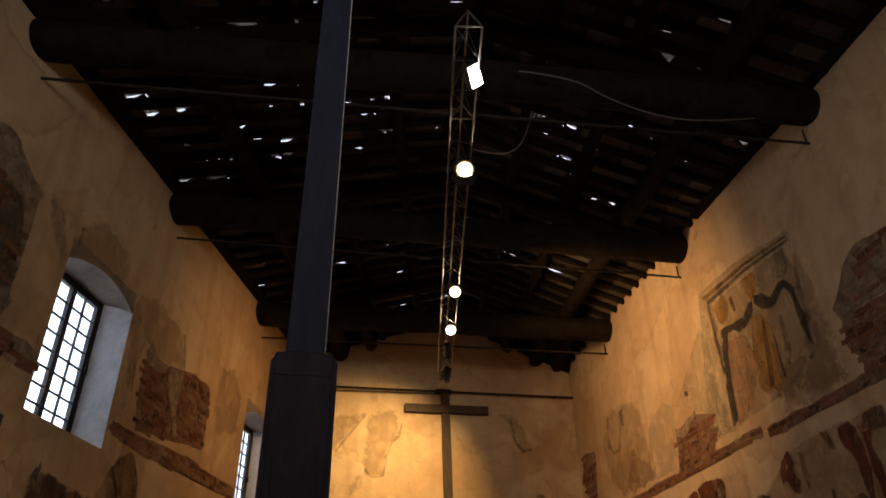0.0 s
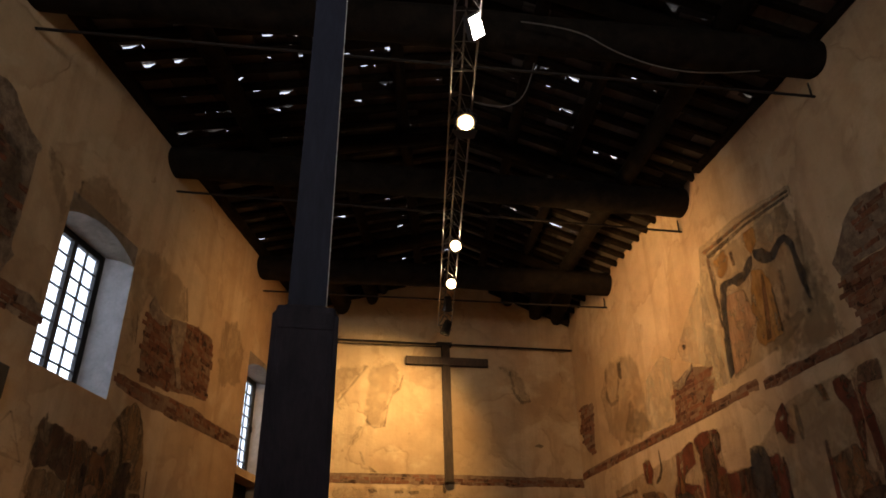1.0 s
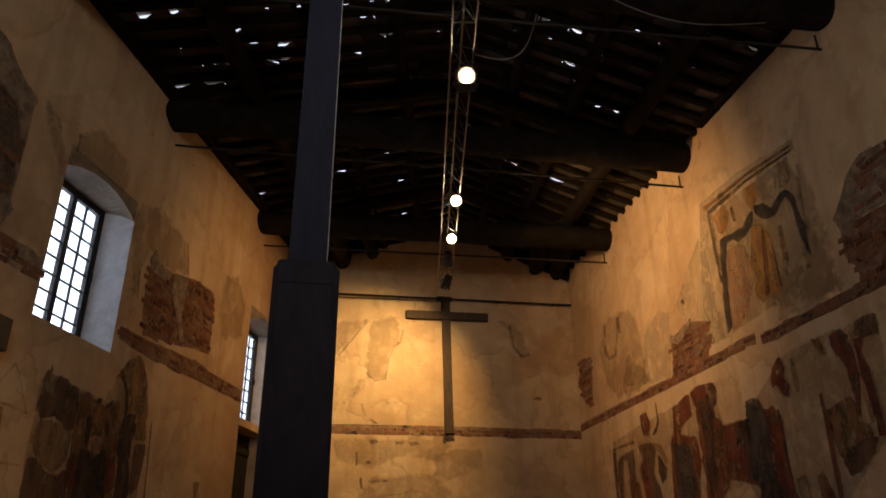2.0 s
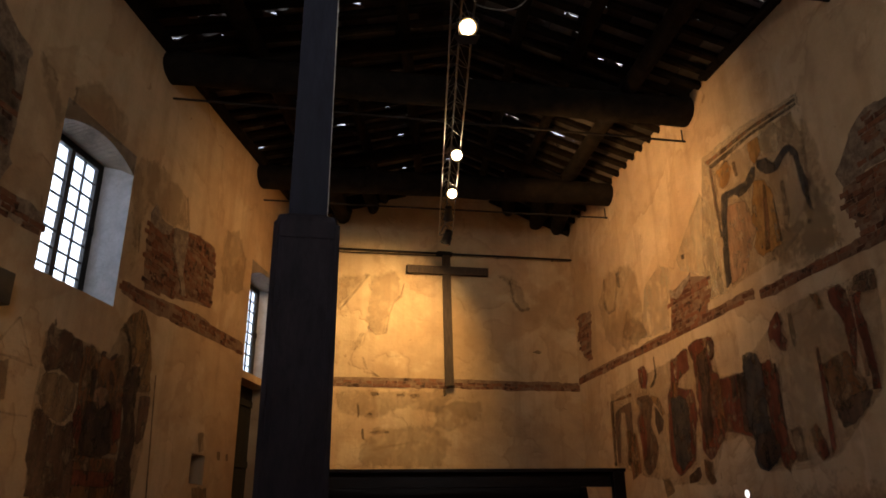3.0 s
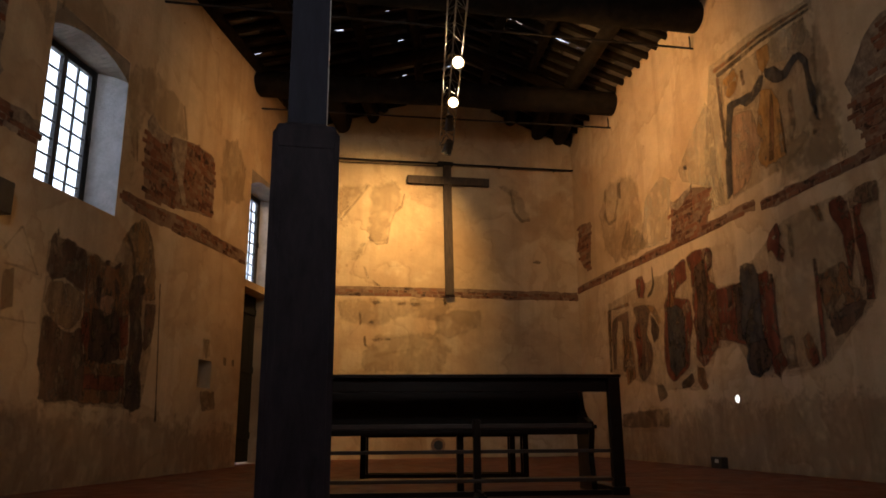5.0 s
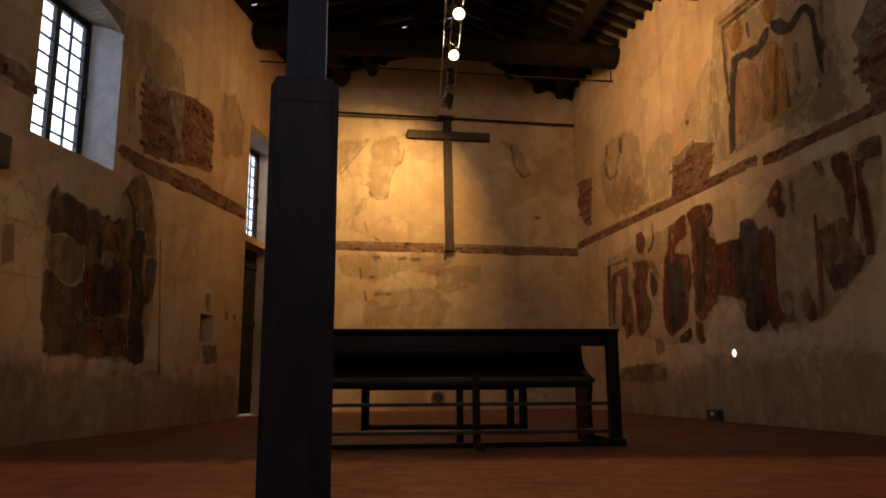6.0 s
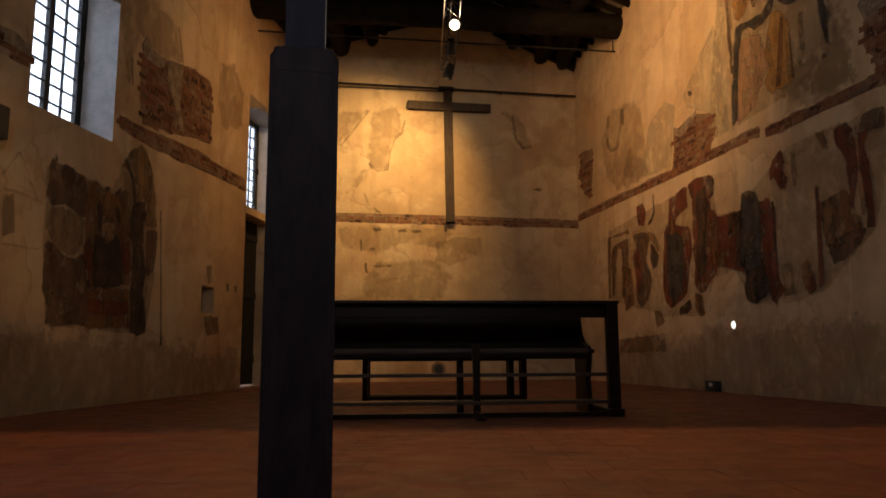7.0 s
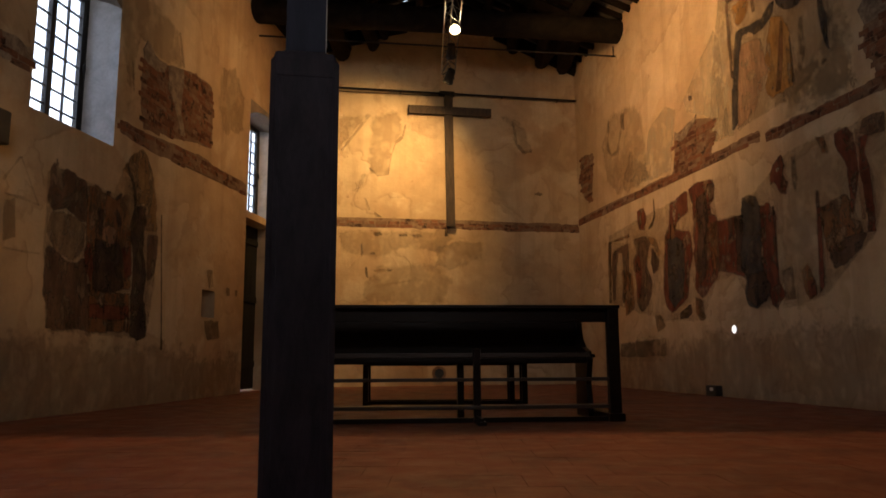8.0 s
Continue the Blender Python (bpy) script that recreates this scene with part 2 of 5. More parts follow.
def box(bm, x0, x1, y0, y1, z0, z1, m=None, bevel=0.0):
    mm = Matrix.LocRotScale(((x0 + x1) / 2, (y0 + y1) / 2, (z0 + z1) / 2), None, (x1 - x0, y1 - y0, z1 - z0))
    r = bmesh.ops.create_cube(bm, size=1, matrix=(m or Matrix()) @ mm)
    if bevel:
        es = list({e for v in r["verts"] for e in v.link_edges})
        bmesh.ops.bevel(bm, geom=es, offset=bevel, segments=2, affect="EDGES", profile=0.6)
    return bm


def boxed(*a, **k):
    return box(bmesh.new(), *a, **k)


def rod(bm, a, b, r0, r1=None, seg=10, caps=True):
    a, b = Vector(a), Vector(b)
    d = b - a
    m = Matrix.Translation((a + b) / 2) @ d.to_track_quat("Z", "Y").to_matrix().to_4x4()
    bmesh.ops.create_cone(bm, cap_ends=caps, segments=seg, radius1=r0, radius2=r0 if r1 is None else r1, depth=d.length, matrix=m)
    return bm


def rodded(*a, **k):
    return rod(bmesh.new(), *a, **k)


def log(a, b, r, wobble=0.05, seg=18, rings=26):
    """An uneven round timber from a to b."""
    bm = bmesh.new()
    a, b = Vector(a), Vector(b)
    q = (b - a).to_track_quat("Z", "Y").to_matrix()
    last = None
    for i in range(rings + 1):
        p = a.lerp(b, i / rings)
        ring = []
        for k in range(seg):
            an = 2 * math.pi * k / seg
            w = 1 + wobble * noise.noise((p * 0.9) + Vector((math.cos(an), math.sin(an), 0)) * 0.8) * 2
            ring.append(bm.verts.new(p + q @ Vector((math.cos(an) * r * w, math.sin(an) * r * w, 0))))
        if last:
            for k in range(seg):
                bm.faces.new((last[k], last[(k + 1) % seg], ring[(k + 1) % seg], ring[k]))
        else:
            bm.faces.new(ring[::-1])
        last = ring
    bm.faces.new(last)
    return bm


# ---- the plan ----
# Left and right walls run towards the back wall and close in on it; the roof timbers lie parallel to the back wall.
def left_x(y):
    return -4.87 + 0.141 * y


def right_x(y):
    return 5.794 - 0.199 * y


def back_y(x):
    return 14.45 + 0.184 * x


SKEW = 0.184
EAVE, RIDGE = 6.78, 7.82
WALL_TOP = EAVE + 0.02


def on_wall(w, u, z, off=0.0):
    """A place on a wall's face: u is y on the side walls and x on the back wall; off is the distance into the room."""
    if w == "L":
        n = Vector((1, -0.141, 0)).normalized()
        return Vector((left_x(u), u, z)) + n * off
    if w == "R":
        n = Vector((-1, -0.199, 0)).normalized()
        return Vector((right_x(u), u, z)) + n * off
    n = Vector((SKEW, -1, 0)).normalized()
    return Vector((u, back_y(u), z)) + n * off


def corner(x_of):
    """Where a side wall meets the back wall."""
    y = 14.5
    for _ in range(30):
        y = back_y(x_of(y))
    return x_of(y), y


CORNER_L, CORNER_R = corner(left_x), corner(right_x)


def wall(name, w, u0, u1, z1, openings, thick, label):
    """A wall with openings (u0, u1, z0, z1) through it."""
    us = sorted({u0, u1, *[o[0] for o in openings], *[o[1] for o in openings]})
    zs = sorted({-0.1, z1, *[o[2] for o in openings], *[o[3] for o in openings]})
    bm = bmesh.new()
    cache = {}

    def v(i, k, side):
        if (i, k, side) not in cache:
            cache[i, k, side] = bm.verts.new(on_wall(w, us[i], zs[k], 0.0 if side == 0 else -thick))
        return cache[i, k, side]

    def solid(i, k):
        if not (0 <= i < len(us) - 1 and 0 <= k < len(zs) - 1):
            return False
        mu, mz = (us[i] + us[i + 1]) / 2, (zs[k] + zs[k + 1]) / 2
        return not any(o[0] < mu < o[1] and o[2] < mz < o[3] for o in openings)

    for i in range(len(us) - 1):
        for k in range(len(zs) - 1):
            if not solid(i, k):
                continue
            for s in (0, 1):
                bm.faces.new((v(i, k, s), v(i + 1, k, s), v(i + 1, k + 1, s), v(i, k + 1, s)))
            for di, dk, e in ((-1, 0, ((0, 0), (0, 1))), (1, 0, ((1, 0), (1, 1))), (0, -1, ((0, 0), (1, 0))), (0, 1, ((0, 1), (1, 1)))):
                if not solid(i + di, k + dk):
                    (a, b), (c, d) = e
                    bm.faces.new((v(i + a, k + b, 0), v(i + c, k + d, 0), v(i + c, k + d, 1), v(i + a, k + b, 1)))
    return tagged(finish(name, bm, PLASTER), label, "wall", kind="structure")


WIN1 = (6.60, 7.94, 2.93, 4.86)
WIN2 = (11.62, 12.96, 2.95, 4.86)
DOOR = (11.60, 12.75, -0.1, 2.83)
NICHE = (10.20, 10.60, 1.13, 1.52)
WALL_L = wall("wall_left", "L", -4.0, CORNER_L[1] + 0.1, WALL_TOP, [WIN1, WIN2, DOOR, NICHE], 0.46, "ochre plaster wall with worn frescoes and bare brick")
WALL_R = wall("wall_right", "R", -4.0, CORNER_R[1] + 0.1, WALL_TOP, [], 0.6, "ochre plaster wall with faded frescoes and bare brick")


def back_wall():
    bm = bmesh.new()
    x0, x1, mid = CORNER_L[0] - 0.7, CORNER_R[0] + 0.7, 0.33
    out = [(x0, -0.1), (x1, -0.1), (x1, WALL_TOP + 0.05), (CORNER_R[0], WALL_TOP + 0.12), (mid, RIDGE + 0.3), (CORNER_L[0], WALL_TOP + 0.12), (x0, WALL_TOP + 0.05)]
    f = [bm.verts.new(on_wall("B", x, z)) for x, z in out]
    b = [bm.verts.new(on_wall("B", x, z, -0.5)) for x, z in out]
    bm.faces.new(f)
    bm.faces.new(b[::-1])
    for i in range(len(f)):
        j = (i + 1) % len(f)
        bm.faces.new((f[i], f[j], b[j], b[i]))
    return tagged(finish("wall_back", bm, PLASTER), "ochre plaster end wall below a gable", "wall", kind="structure")


WALL_B = back_wall()
# Unseen rear wall; the window hole is added for the fill light.
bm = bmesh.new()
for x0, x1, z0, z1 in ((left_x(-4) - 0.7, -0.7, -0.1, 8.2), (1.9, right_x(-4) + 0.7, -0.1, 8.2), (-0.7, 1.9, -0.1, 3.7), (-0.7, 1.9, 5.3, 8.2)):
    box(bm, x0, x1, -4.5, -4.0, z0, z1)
tagged(finish("wall_rear", bm, PLASTER), "plain ochre plaster wall, unseen, with an added window hole", "wall", kind="structure")

bm = boxed(-6.0, 7.2, -4.5, 15.6, -0.12, 0.0)
FLOOR = tagged(finish("floor", bm, GROUT), "worn terracotta tile floor", "floor", kind="structure")
bm = boxed(-400, 400, -400, 400, -0.5, -0.125)
tagged(finish("ground", bm, GROUND), "pale gravel ground outside", "ground", kind="structure")


# ---- roof ----


def across(c):
    """Where a line parallel to the back wall, c from the camera, meets the left wall and the right wall."""
    return (-4.87 + 0.141 * c) / (1 - SKEW * 0.141), (5.794 - 0.199 * c) / (1 + SKEW * 0.199)


def roof(c, side, s, drop=0.0):
    l, r = across(c)
    m = (l + r) / 2 + 0.3
    x = (l if side < 0 else r) * (1 - s) + m * s
    return Vector((x, c + SKEW * x, EAVE + (RIDGE - EAVE) * s - drop))


# Gaps between the tiles through which the sky shows: distance, and share of the slope (negative on the left).
GAPS = [(7.33, -0.08), (7.0, -0.06), (6.09, -0.41), (8.43, -0.37), (8.13, -0.33), (8.29, -0.12), (8.68, -0.05), (8.96, -0.13),
        (8.6, -0.18), (7.58, -0.16), (8.5, -0.62), (11.3, -0.11), (11.88, -0.53), (12.83, -0.6), (12.85, 0.64), (9.4, 0.11),
        (7.53, 0.73), (8.58, 0.54), (11.63, -0.42), (12.28, -0.78), (12.87, 0.44), (7.63, -0.75), (8.12, -0.73), (6.49, -0.67),
        (6.02, -0.54), (12.01, -0.05), (7.9, -0.28), (6.6, -0.54), (6.83, 0.05), (11.02, 0.42), (11.27, 0.67), (10.65, -0.77)]
PITCH = 0.335
rng = random.Random(4)


def roof_deck():
    bm = bmesh.new()

    def slab_piece(c0, c1, side, s0, s1, lift, d0=0.0, d1=0.0, t0=None, t1=None, e=0.0, kind=0):
        """A tile from c0 to c1 and s0 to s1; t0, t1: its ends on the far side; e: how far its far side is raised."""
        t0, t1 = s0 if t0 is None else t0, s1 if t1 is None else t1
        vs = []
        for up in (0, 0.022):
            for c, s, d in ((c0, s0, d0), (c1, t0, d0 + e), (c1, t1, d1 + e), (c0, s1, d1)):
                p = roof(c, side, s)
                p.z += lift + up + d
                vs.append(bm.verts.new(p))
        a = vs
        for q in ((0, 1, 2, 3), (4, 5, 6, 7), (0, 1, 5, 4), (1, 2, 6, 5), (2, 3, 7, 6), (3, 0, 4, 7)):
            bm.faces.new([a[i] for i in q]).material_index = kind

    def wedge(side, corners):
        lo, hi = [], []
        for c, s in corners:
            q = roof(c, side, s)
            lo.append(bm.verts.new(q + Vector((0, 0, 0.004))))
            hi.append(bm.verts.new(q + Vector((0, 0, 0.024))))
        bm.faces.new(lo)
        bm.faces.new(hi[::-1])
        for i in range(len(lo)):
            k = (i + 1) % len(lo)
            bm.faces.new((lo[i], lo[k], hi[k], hi[i]))

    n = int((14.62 + 4.4) / PITCH) + 1
    for i in range(n):
        c0 = -4.4 + i * PITCH
        c1 = c0 + PITCH
        for side in (-1, 1):
            l, r = across(c0)
            rows = 11
            for k in range(rows):
                s0, s1 = k / rows - (0.06 if k == 0 else 0), (k + 1) / rows + (0.012 if k < rows - 1 else 0)
                holes = [abs(g[1]) for g in GAPS if (g[1] < 0) == (side < 0) and c0 <= g[0] < c1 and s0 <= abs(g[1]) < s1]
                size = 0.0182 + 0.030 * rng.random()
                if not holes and c0 > 4 and k > 0 and rng.random() < (0.75 if side < 0 and 5.6 < c0 < 10 and k < 7 else 0.34):
                    holes, size = [s0 + (s1 - s0) * rng.random()], 0.006 + 0.016 * rng.random() ** 2
                low, high = rng.uniform(0.02, 0.035), rng.uniform(-0.004, 0.004)
                a, b = c0 - 0.01, c1 + 0.01
                if holes:
                    h = holes[0]
                    g0, g1 = max(s0 + 0.004, h - size), min(s1 - 0.004, h + size)
                    g = (rng.uniform(0.22, 0.38) if size > 0.01815 else rng.uniform(0.05, 0.16)) * PITCH
                    c2 = rng.uniform(c0 + 0.05, c1 - 0.05 - g) if c1 - 0.05 - g > c0 + 0.05 else c0 + 0.05
                    c3 = c2 + g
                    slab_piece(a, c2, side, s0, s1, 0, low, high)
                    slab_piece(c3, b, side, s0, s1, 0, low, high)
                    j0, j1 = rng.uniform(-0.6, 0.3) * size, rng.uniform(-0.3, 0.6) * size
                    slab_piece(c2 - 0.01, c3 + 0.01, side, s0, g0, 0.002, low, rng.uniform(0.0, 0.03), None, g0 + j0)
                    slab_piece(c2 - 0.01, c3 + 0.01, side, g1, s1, 0.002, rng.uniform(0.0, 0.03), high, g1 + j1, None)
                    roll = rng.random()
                    tip = c2 + g * rng.uniform(0.0, 0.35)
                    if rng.random() < 0.7:
                        wedge(side, ((c3 + 0.01, g0 + rng.uniform(0, 0.5) * size), (c3 + 0.01, g1 + 0.004), (tip, g1 + 0.004)))
                    else:
                        wedge(side, ((c3 + 0.01, g0 - 0.004), (c3 + 0.01, g1), (tip, g0 - 0.004)))
                    # a slipped cover tile over the gap, its far side lifted, pale to read as lit
                    if roll < 0.94:
                        slab_piece(c2 - 0.12, c3 + 0.10, side, g0 - 0.03, g1 + 0.05, 0.03, 0.0, rng.uniform(0.02, 0.08), None, None, rng.uniform(0.06, 0.16), 1)
                else:
                    slab_piece(a, b, side, s0, s1, 0, low, high)
    deck = finish("ceiling", bm, ROOFTILE)
    deck.data.materials.append(COVERTILE)
    return tagged(deck, "dark underside of old roof tiles with gaps of daylight", "ceiling", kind="structure")


roof_deck()


def beam_between(a, b, w, h, wob=0.012, n=12):
    """A rough squared timber whose top runs from a to b."""
    bm = bmesh.new()
    a, b = Vector(a), Vector(b)
    d = (b - a).normalized()
    side = d.cross(Vector((0, 0, 1))).normalized()
    up = side.cross(d).normalized()
    last = None
    for i in range(n + 1):
        p = a.lerp(b, i / n)
        ring = []
        for u, v in ((-0.5, 0), (0.5, 0), (0.5, -0.75), (0.3, -1), (-0.3, -1), (-0.5, -0.75)):
            j = wob * noise.noise(p * 1.7 + Vector((u * 3, v * 3, 0))) * 2
            ring.append(bm.verts.new(p + side * (u * w + j) + up * (v * h + j)))
        if last:
            for k in range(6):
                bm.faces.new((last[k], last[(k + 1) % 6], ring[(k + 1) % 6], ring[k]))
        else:
            bm.faces.new(ring[::-1])
        last = ring
    bm.faces.new(last)
    return bm


n_raft = int((14.4 + 4.2) / PITCH)
for i in range(n_raft + 1):
    c = -4.4 + (i + 1) * PITCH
    if c > 14.42:
        break
    for side in (-1, 1):
        w = 0.10 + 0.03 * rng.random()
        bm = beam_between(roof(c, side, -0.03, -0.002), roof(c, side, 1.0, -0.002), w, 0.085)
        tagged(finish("roof_rafter", bm, TIMBER), "blackened rough timber rafter under the roof tiles", "rafter", "rafters of the roof")

for side in (-1, 1):
    for s, drop, thick in ((0.28, 0.25, 0.14), (0.53, 0.19, 0.09), (0.78, 0.19, 0.09)):
        bm = log(roof(-4.1, side, s, drop), roof(14.5, side, s, drop), thick, 0.10, 12, 40)
        tagged(finish("roof_purlin", bm, TIMBER, smooth=True), "blackened round timber purlin", "purlin", "purlins of the roof")
for x, z, thick in ((-2.05, 6.72, 0.18), (-1.46, 6.93, 0.14), (1.48, 7.08, 0.13), (2.10, 6.80, 0.15), (2.58, 6.74, 0.17)):
    bm = log((x - 0.1, back_y(x) - 2.0, z), (x, back_y(x) - 0.02, z), thick, 0.16, 12, 10)
    tagged(finish("purlin_end", bm, TIMBER, smooth=True), "blackened timber end set in the gable wall", "purlin", "purlin ends at the gable")
# Dark strips added to cover the lit gap between purlin ends and roof.
for side in (-1, 1):
    bm = beam_between(roof(14.36, side, -0.02, 0.02), roof(14.36, side, 0.66, 0.02), 0.08, 0.24, 0.02, 20)
    tagged(finish("gable_plank", bm, TIMBER), "dark strip added along the top of the gable wall", "plank", "planks at the gable")
bm = log(roof(-4.1, 1, 1.0, 0.20), roof(14.5, 1, 1.0, 0.20), 0.10, 0.10, 12, 40)
tagged(finish("ridge_beam", bm, TIMBER, smooth=True), "blackened ridge timber at the top of the roof", "beam")

bm = beam_between(on_wall("L", -3.9, 6.74, 0.02), on_wall("L", CORNER_L[1] - 0.03, 6.75, 0.02), 0.20, 0.14, 0.006, 40)
tagged(finish("wall_plate", bm, TIMBER), "blackened timber plate along the top of the wall", "beam")

bm = beam_between(on_wall("R", -3.9, 6.78, 0.02), on_wall("R", 9.2, 6.78, 0.02), 0.20, 0.08, 0.006, 40)
tagged(finish("wall_plate", bm, TIMBER), "blackened timber plate along the top of the wall", "beam")

for cl, cr in ((0.05, 0.0), (3.10, 3.05), (6.08, 5.74), (9.08, 9.10), (12.32, 12.18)):
    l, r = across(cl)[0], across(cr)[1]
    truss_thing = empty("roof_truss", "blackened log tie beam with sloping principal rafters", "roof truss", "trusses of the roof")
    a, b = Vector((l - 0.2, cl + SKEW * (l - 0.2), 6.47)), Vector((r + 0.2, cr + SKEW * (r + 0.2), 6.55))
    part("tie_beam", log(a, b, 0.225, 0.07, 20, 36), TIMBER, truss_thing, smooth=True)
    for side, c in ((-1, cl), (1, cr)):
        part("principal_rafter", log(roof(c, side, 0.06, 0.36), roof((cl + cr) / 2, side, 1.0, 0.36), 0.10, 0.08, 12, 16), TIMBER, truss_thing, smooth=True)
    # wrought iron tie under the beam
    tie = empty("iron_tie_rod", "thin rusty iron tie rod below a roof beam", "tie rod", "iron tie rods")
    dl, dr = cl + 0.14, cr + 0.16
    l, r = across(dl)[0], across(dr)[1]
    zl, zr = 6.08, 6.12
    part("bar", rodded((l - 0.1, dl + SKEW * (l - 0.1), zl), (r + 0.1, dr + SKEW * (r + 0.1), zr), 0.017, seg=8), IRON, tie)
    for x, d, z in ((r - 0.04, dr, zr),):
        part("hanger", rodded((x, d + SKEW * x, z - 0.01), (x, d + SKEW * x, 6.32), 0.012, seg=6), IRON, tie)

# ---- windows and door of the left wall ----


def wm(w, u, z, off=0.0):
    """Axes of a wall: x along it away from the camera, y out of the room, z up."""
    p = on_wall(w, u, z, off)
    t = Vector((0.141, 1, 0)).normalized() if w == "L" else Vector((-0.199, 1, 0)).normalized()
    if w == "B":
        t = Vector((1, SKEW, 0)).normalized()
    o = Vector((-t.y, t.x, 0))
    if w == "R":
        o = Vector((t.y, -t.x, 0))
    m = Matrix((t, o, Vector((0, 0, 1)))).transposed().to_4x4()
    m.translation = p
    return m


def window(name, op, depth):
    u0, u1, z0, z1 = op[0] + 0.17, op[1] - 0.08, op[2] + 0.02, op[3] - 0.16
    width, high = (u1 - u0) * math.hypot(1, 0.141), z1 - z0
    thing = empty(name, "tall dark iron window with small bright panes", "window", kind="structure")
    thing.matrix_world = wm("L", u0, z0, -depth)
    fr, half_w = 0.075, width / 2
    for x0, x1 in ((-0.01, 0.012), (width - 0.012, width + 0.01)):
        part("frame", boxed(x0, x1, -0.04, 0.04, -0.01, high + 0.01), FRAMEPAINT, thing)
    for a, b in ((-0.01, 0.012), (high - 0.012, high + 0.01)):
        part("frame", boxed(0.012, width - 0.012, -0.038, 0.038, a, b), FRAMEPAINT, thing)
    rows = 8
    ph = (high - 2 * fr) / rows
    for half in (0, 1):
        xa, xb = (fr, half_w - 0.037) if half == 0 else (half_w + 0.037, width - fr)
        oa, ob_ = (0.012, half_w - 0.001) if half == 0 else (half_w + 0.001, width - 0.012)
        bm = bmesh.new()
        for x0, x1, z0_, z1_ in ((oa, xa, 0.012, high - 0.012), (xb, ob_, 0.012, high - 0.012), (xa, xb, 0.012, fr), (xa, xb, high - fr, high - 0.012)):
            box(bm, x0, x1, -0.028, 0.028, z0_, z1_)
        leaf = part("casement", bm, FRAMEPAINT, thing)
        mid = (xa + xb) / 2
        part("glazing_bar", boxed(mid - 0.009, mid + 0.009, -0.015, 0.015, fr, high - fr), FRAMEPAINT, leaf)
        for r in range(1, rows):
            z = fr + r * ph
            for a, b in ((xa, mid - 0.009), (mid + 0.009, xb)):
                part("glazing_bar", boxed(a, b, -0.013, 0.013, z - 0.009, z + 0.009), FRAMEPAINT, leaf)
        for r in range(rows):
            for a, b in ((xa, mid - 0.009), (mid + 0.009, xb)):
                p = part("pane", boxed(a - 0.002, b + 0.002, -0.003, 0.003, fr + r * ph, fr + (r + 1) * ph), GLASS, leaf)
                p.visible_shadow = False
    # splayed far jamb, wider towards the room, and the shallow arched head
    slope = math.hypot(1, 0.141)
    right_end, left_end = width + 0.08 * slope, -0.17 * slope
    for outline in ([(right_end + 0.02, -depth + 0.002), (right_end, -depth + 0.002), (width + 0.002, -0.03), (width + 0.002, 0.055), (right_end + 0.02, 0.055)],
                    [(left_end - 0.02, -depth + 0.002), (left_end, -depth + 0.002), (-0.002, -0.03), (-0.002, 0.055), (left_end - 0.02, 0.055)]):
        bm = bmesh.new()
        rings = [[bm.verts.new((x, y, z)) for x, y in outline] for z in (-0.012, high + 0.15)]
        bm.faces.new(rings[0])
        bm.faces.new(rings[1][::-1])
        for i in range(len(outline)):
            j = (i + 1) % len(outline)
            bm.faces.new((rings[0][i], rings[0][j], rings[1][j], rings[1][i]))
        part("reveal_lining", bm, LIMEWASH, thing, "pale limewashed reveal")
    bm = bmesh.new()
    n, span = 18, right_end - left_end
    rows_of = []
    for i in range(n + 1):
        x = left_end - 0.004 + (span + 0.008) * i / n
        curve = high - 0.11 + 0.18 * (1 - (2 * i / n - 1) ** 2)
        rows_of.append([bm.verts.new(p) for p in ((x, -depth + 0.003, curve), (x, -0.045, high + 0.004), (x, 0.055, high + 0.004), (x, 0.055, high + 0.158), (x, -depth + 0.003, high + 0.158))])
    for p, q in zip(rows_of, rows_of[1:]):
        for i in range(5):
            j = (i + 1) % 5
            bm.faces.new((p[i], p[j], q[j], q[i]))
    bm.faces.new(rows_of[0])
    bm.faces.new(rows_of[-1][::-1])
    part("arched_head", bm, DARKPLASTER, thing, "shallow plastered arch over the reveal")
    part("window_catch", boxed(width - 0.05, width - 0.03, -0.07, -0.03, high * 0.47, high * 0.53, bevel=0.005), IRON, thing)
    return thing


window("window_1", WIN1, 0.40)
window("window_2", WIN2, 0.40)


def side_door():
    thing = empty("door_1", "closed wooden door, darkened to near black, with daylight under it", "door", kind="structure")
    width = (DOOR[1] - DOOR[0]) * math.hypot(1, 0.141)
    thing.matrix_world = wm("L", DOOR[0], 0, -0.30)
    n = 5
    for i in range(n):
        a, b = width * i / n, width * (i + 1) / n
        part("plank", boxed(a + 0.002, b - 0.002, -0.02, 0.025, 0.035, 2.83, bevel=0.004), DOORWOOD, thing)
    for z in (0.4, 1.5, 2.5):
        part("ledge", boxed(0.03, width - 0.03, -0.05, -0.02, z, z + 0.11, bevel=0.005), DOORWOOD, thing)
    part("ring_handle", boxed(0.10, 0.13, -0.09, -0.05, 1.05, 1.22, bevel=0.008), IRON, thing)


side_door()
# Dark niche back: recess shade put into its colour; outer plate shuts out daylight.
bm = boxed(0.001, 0.403, 0.435, 0.455, 0.001, 0.389)
box(bm, -0.06, 0.46, 0.462, 0.50, -0.06, 0.45)
ob = finish("niche_back", bm, DARKPLASTER, WALL_L)
ob.matrix_world = wm("L", NICHE[0], NICHE[2], 0.0)

# ---- painted plaster ----


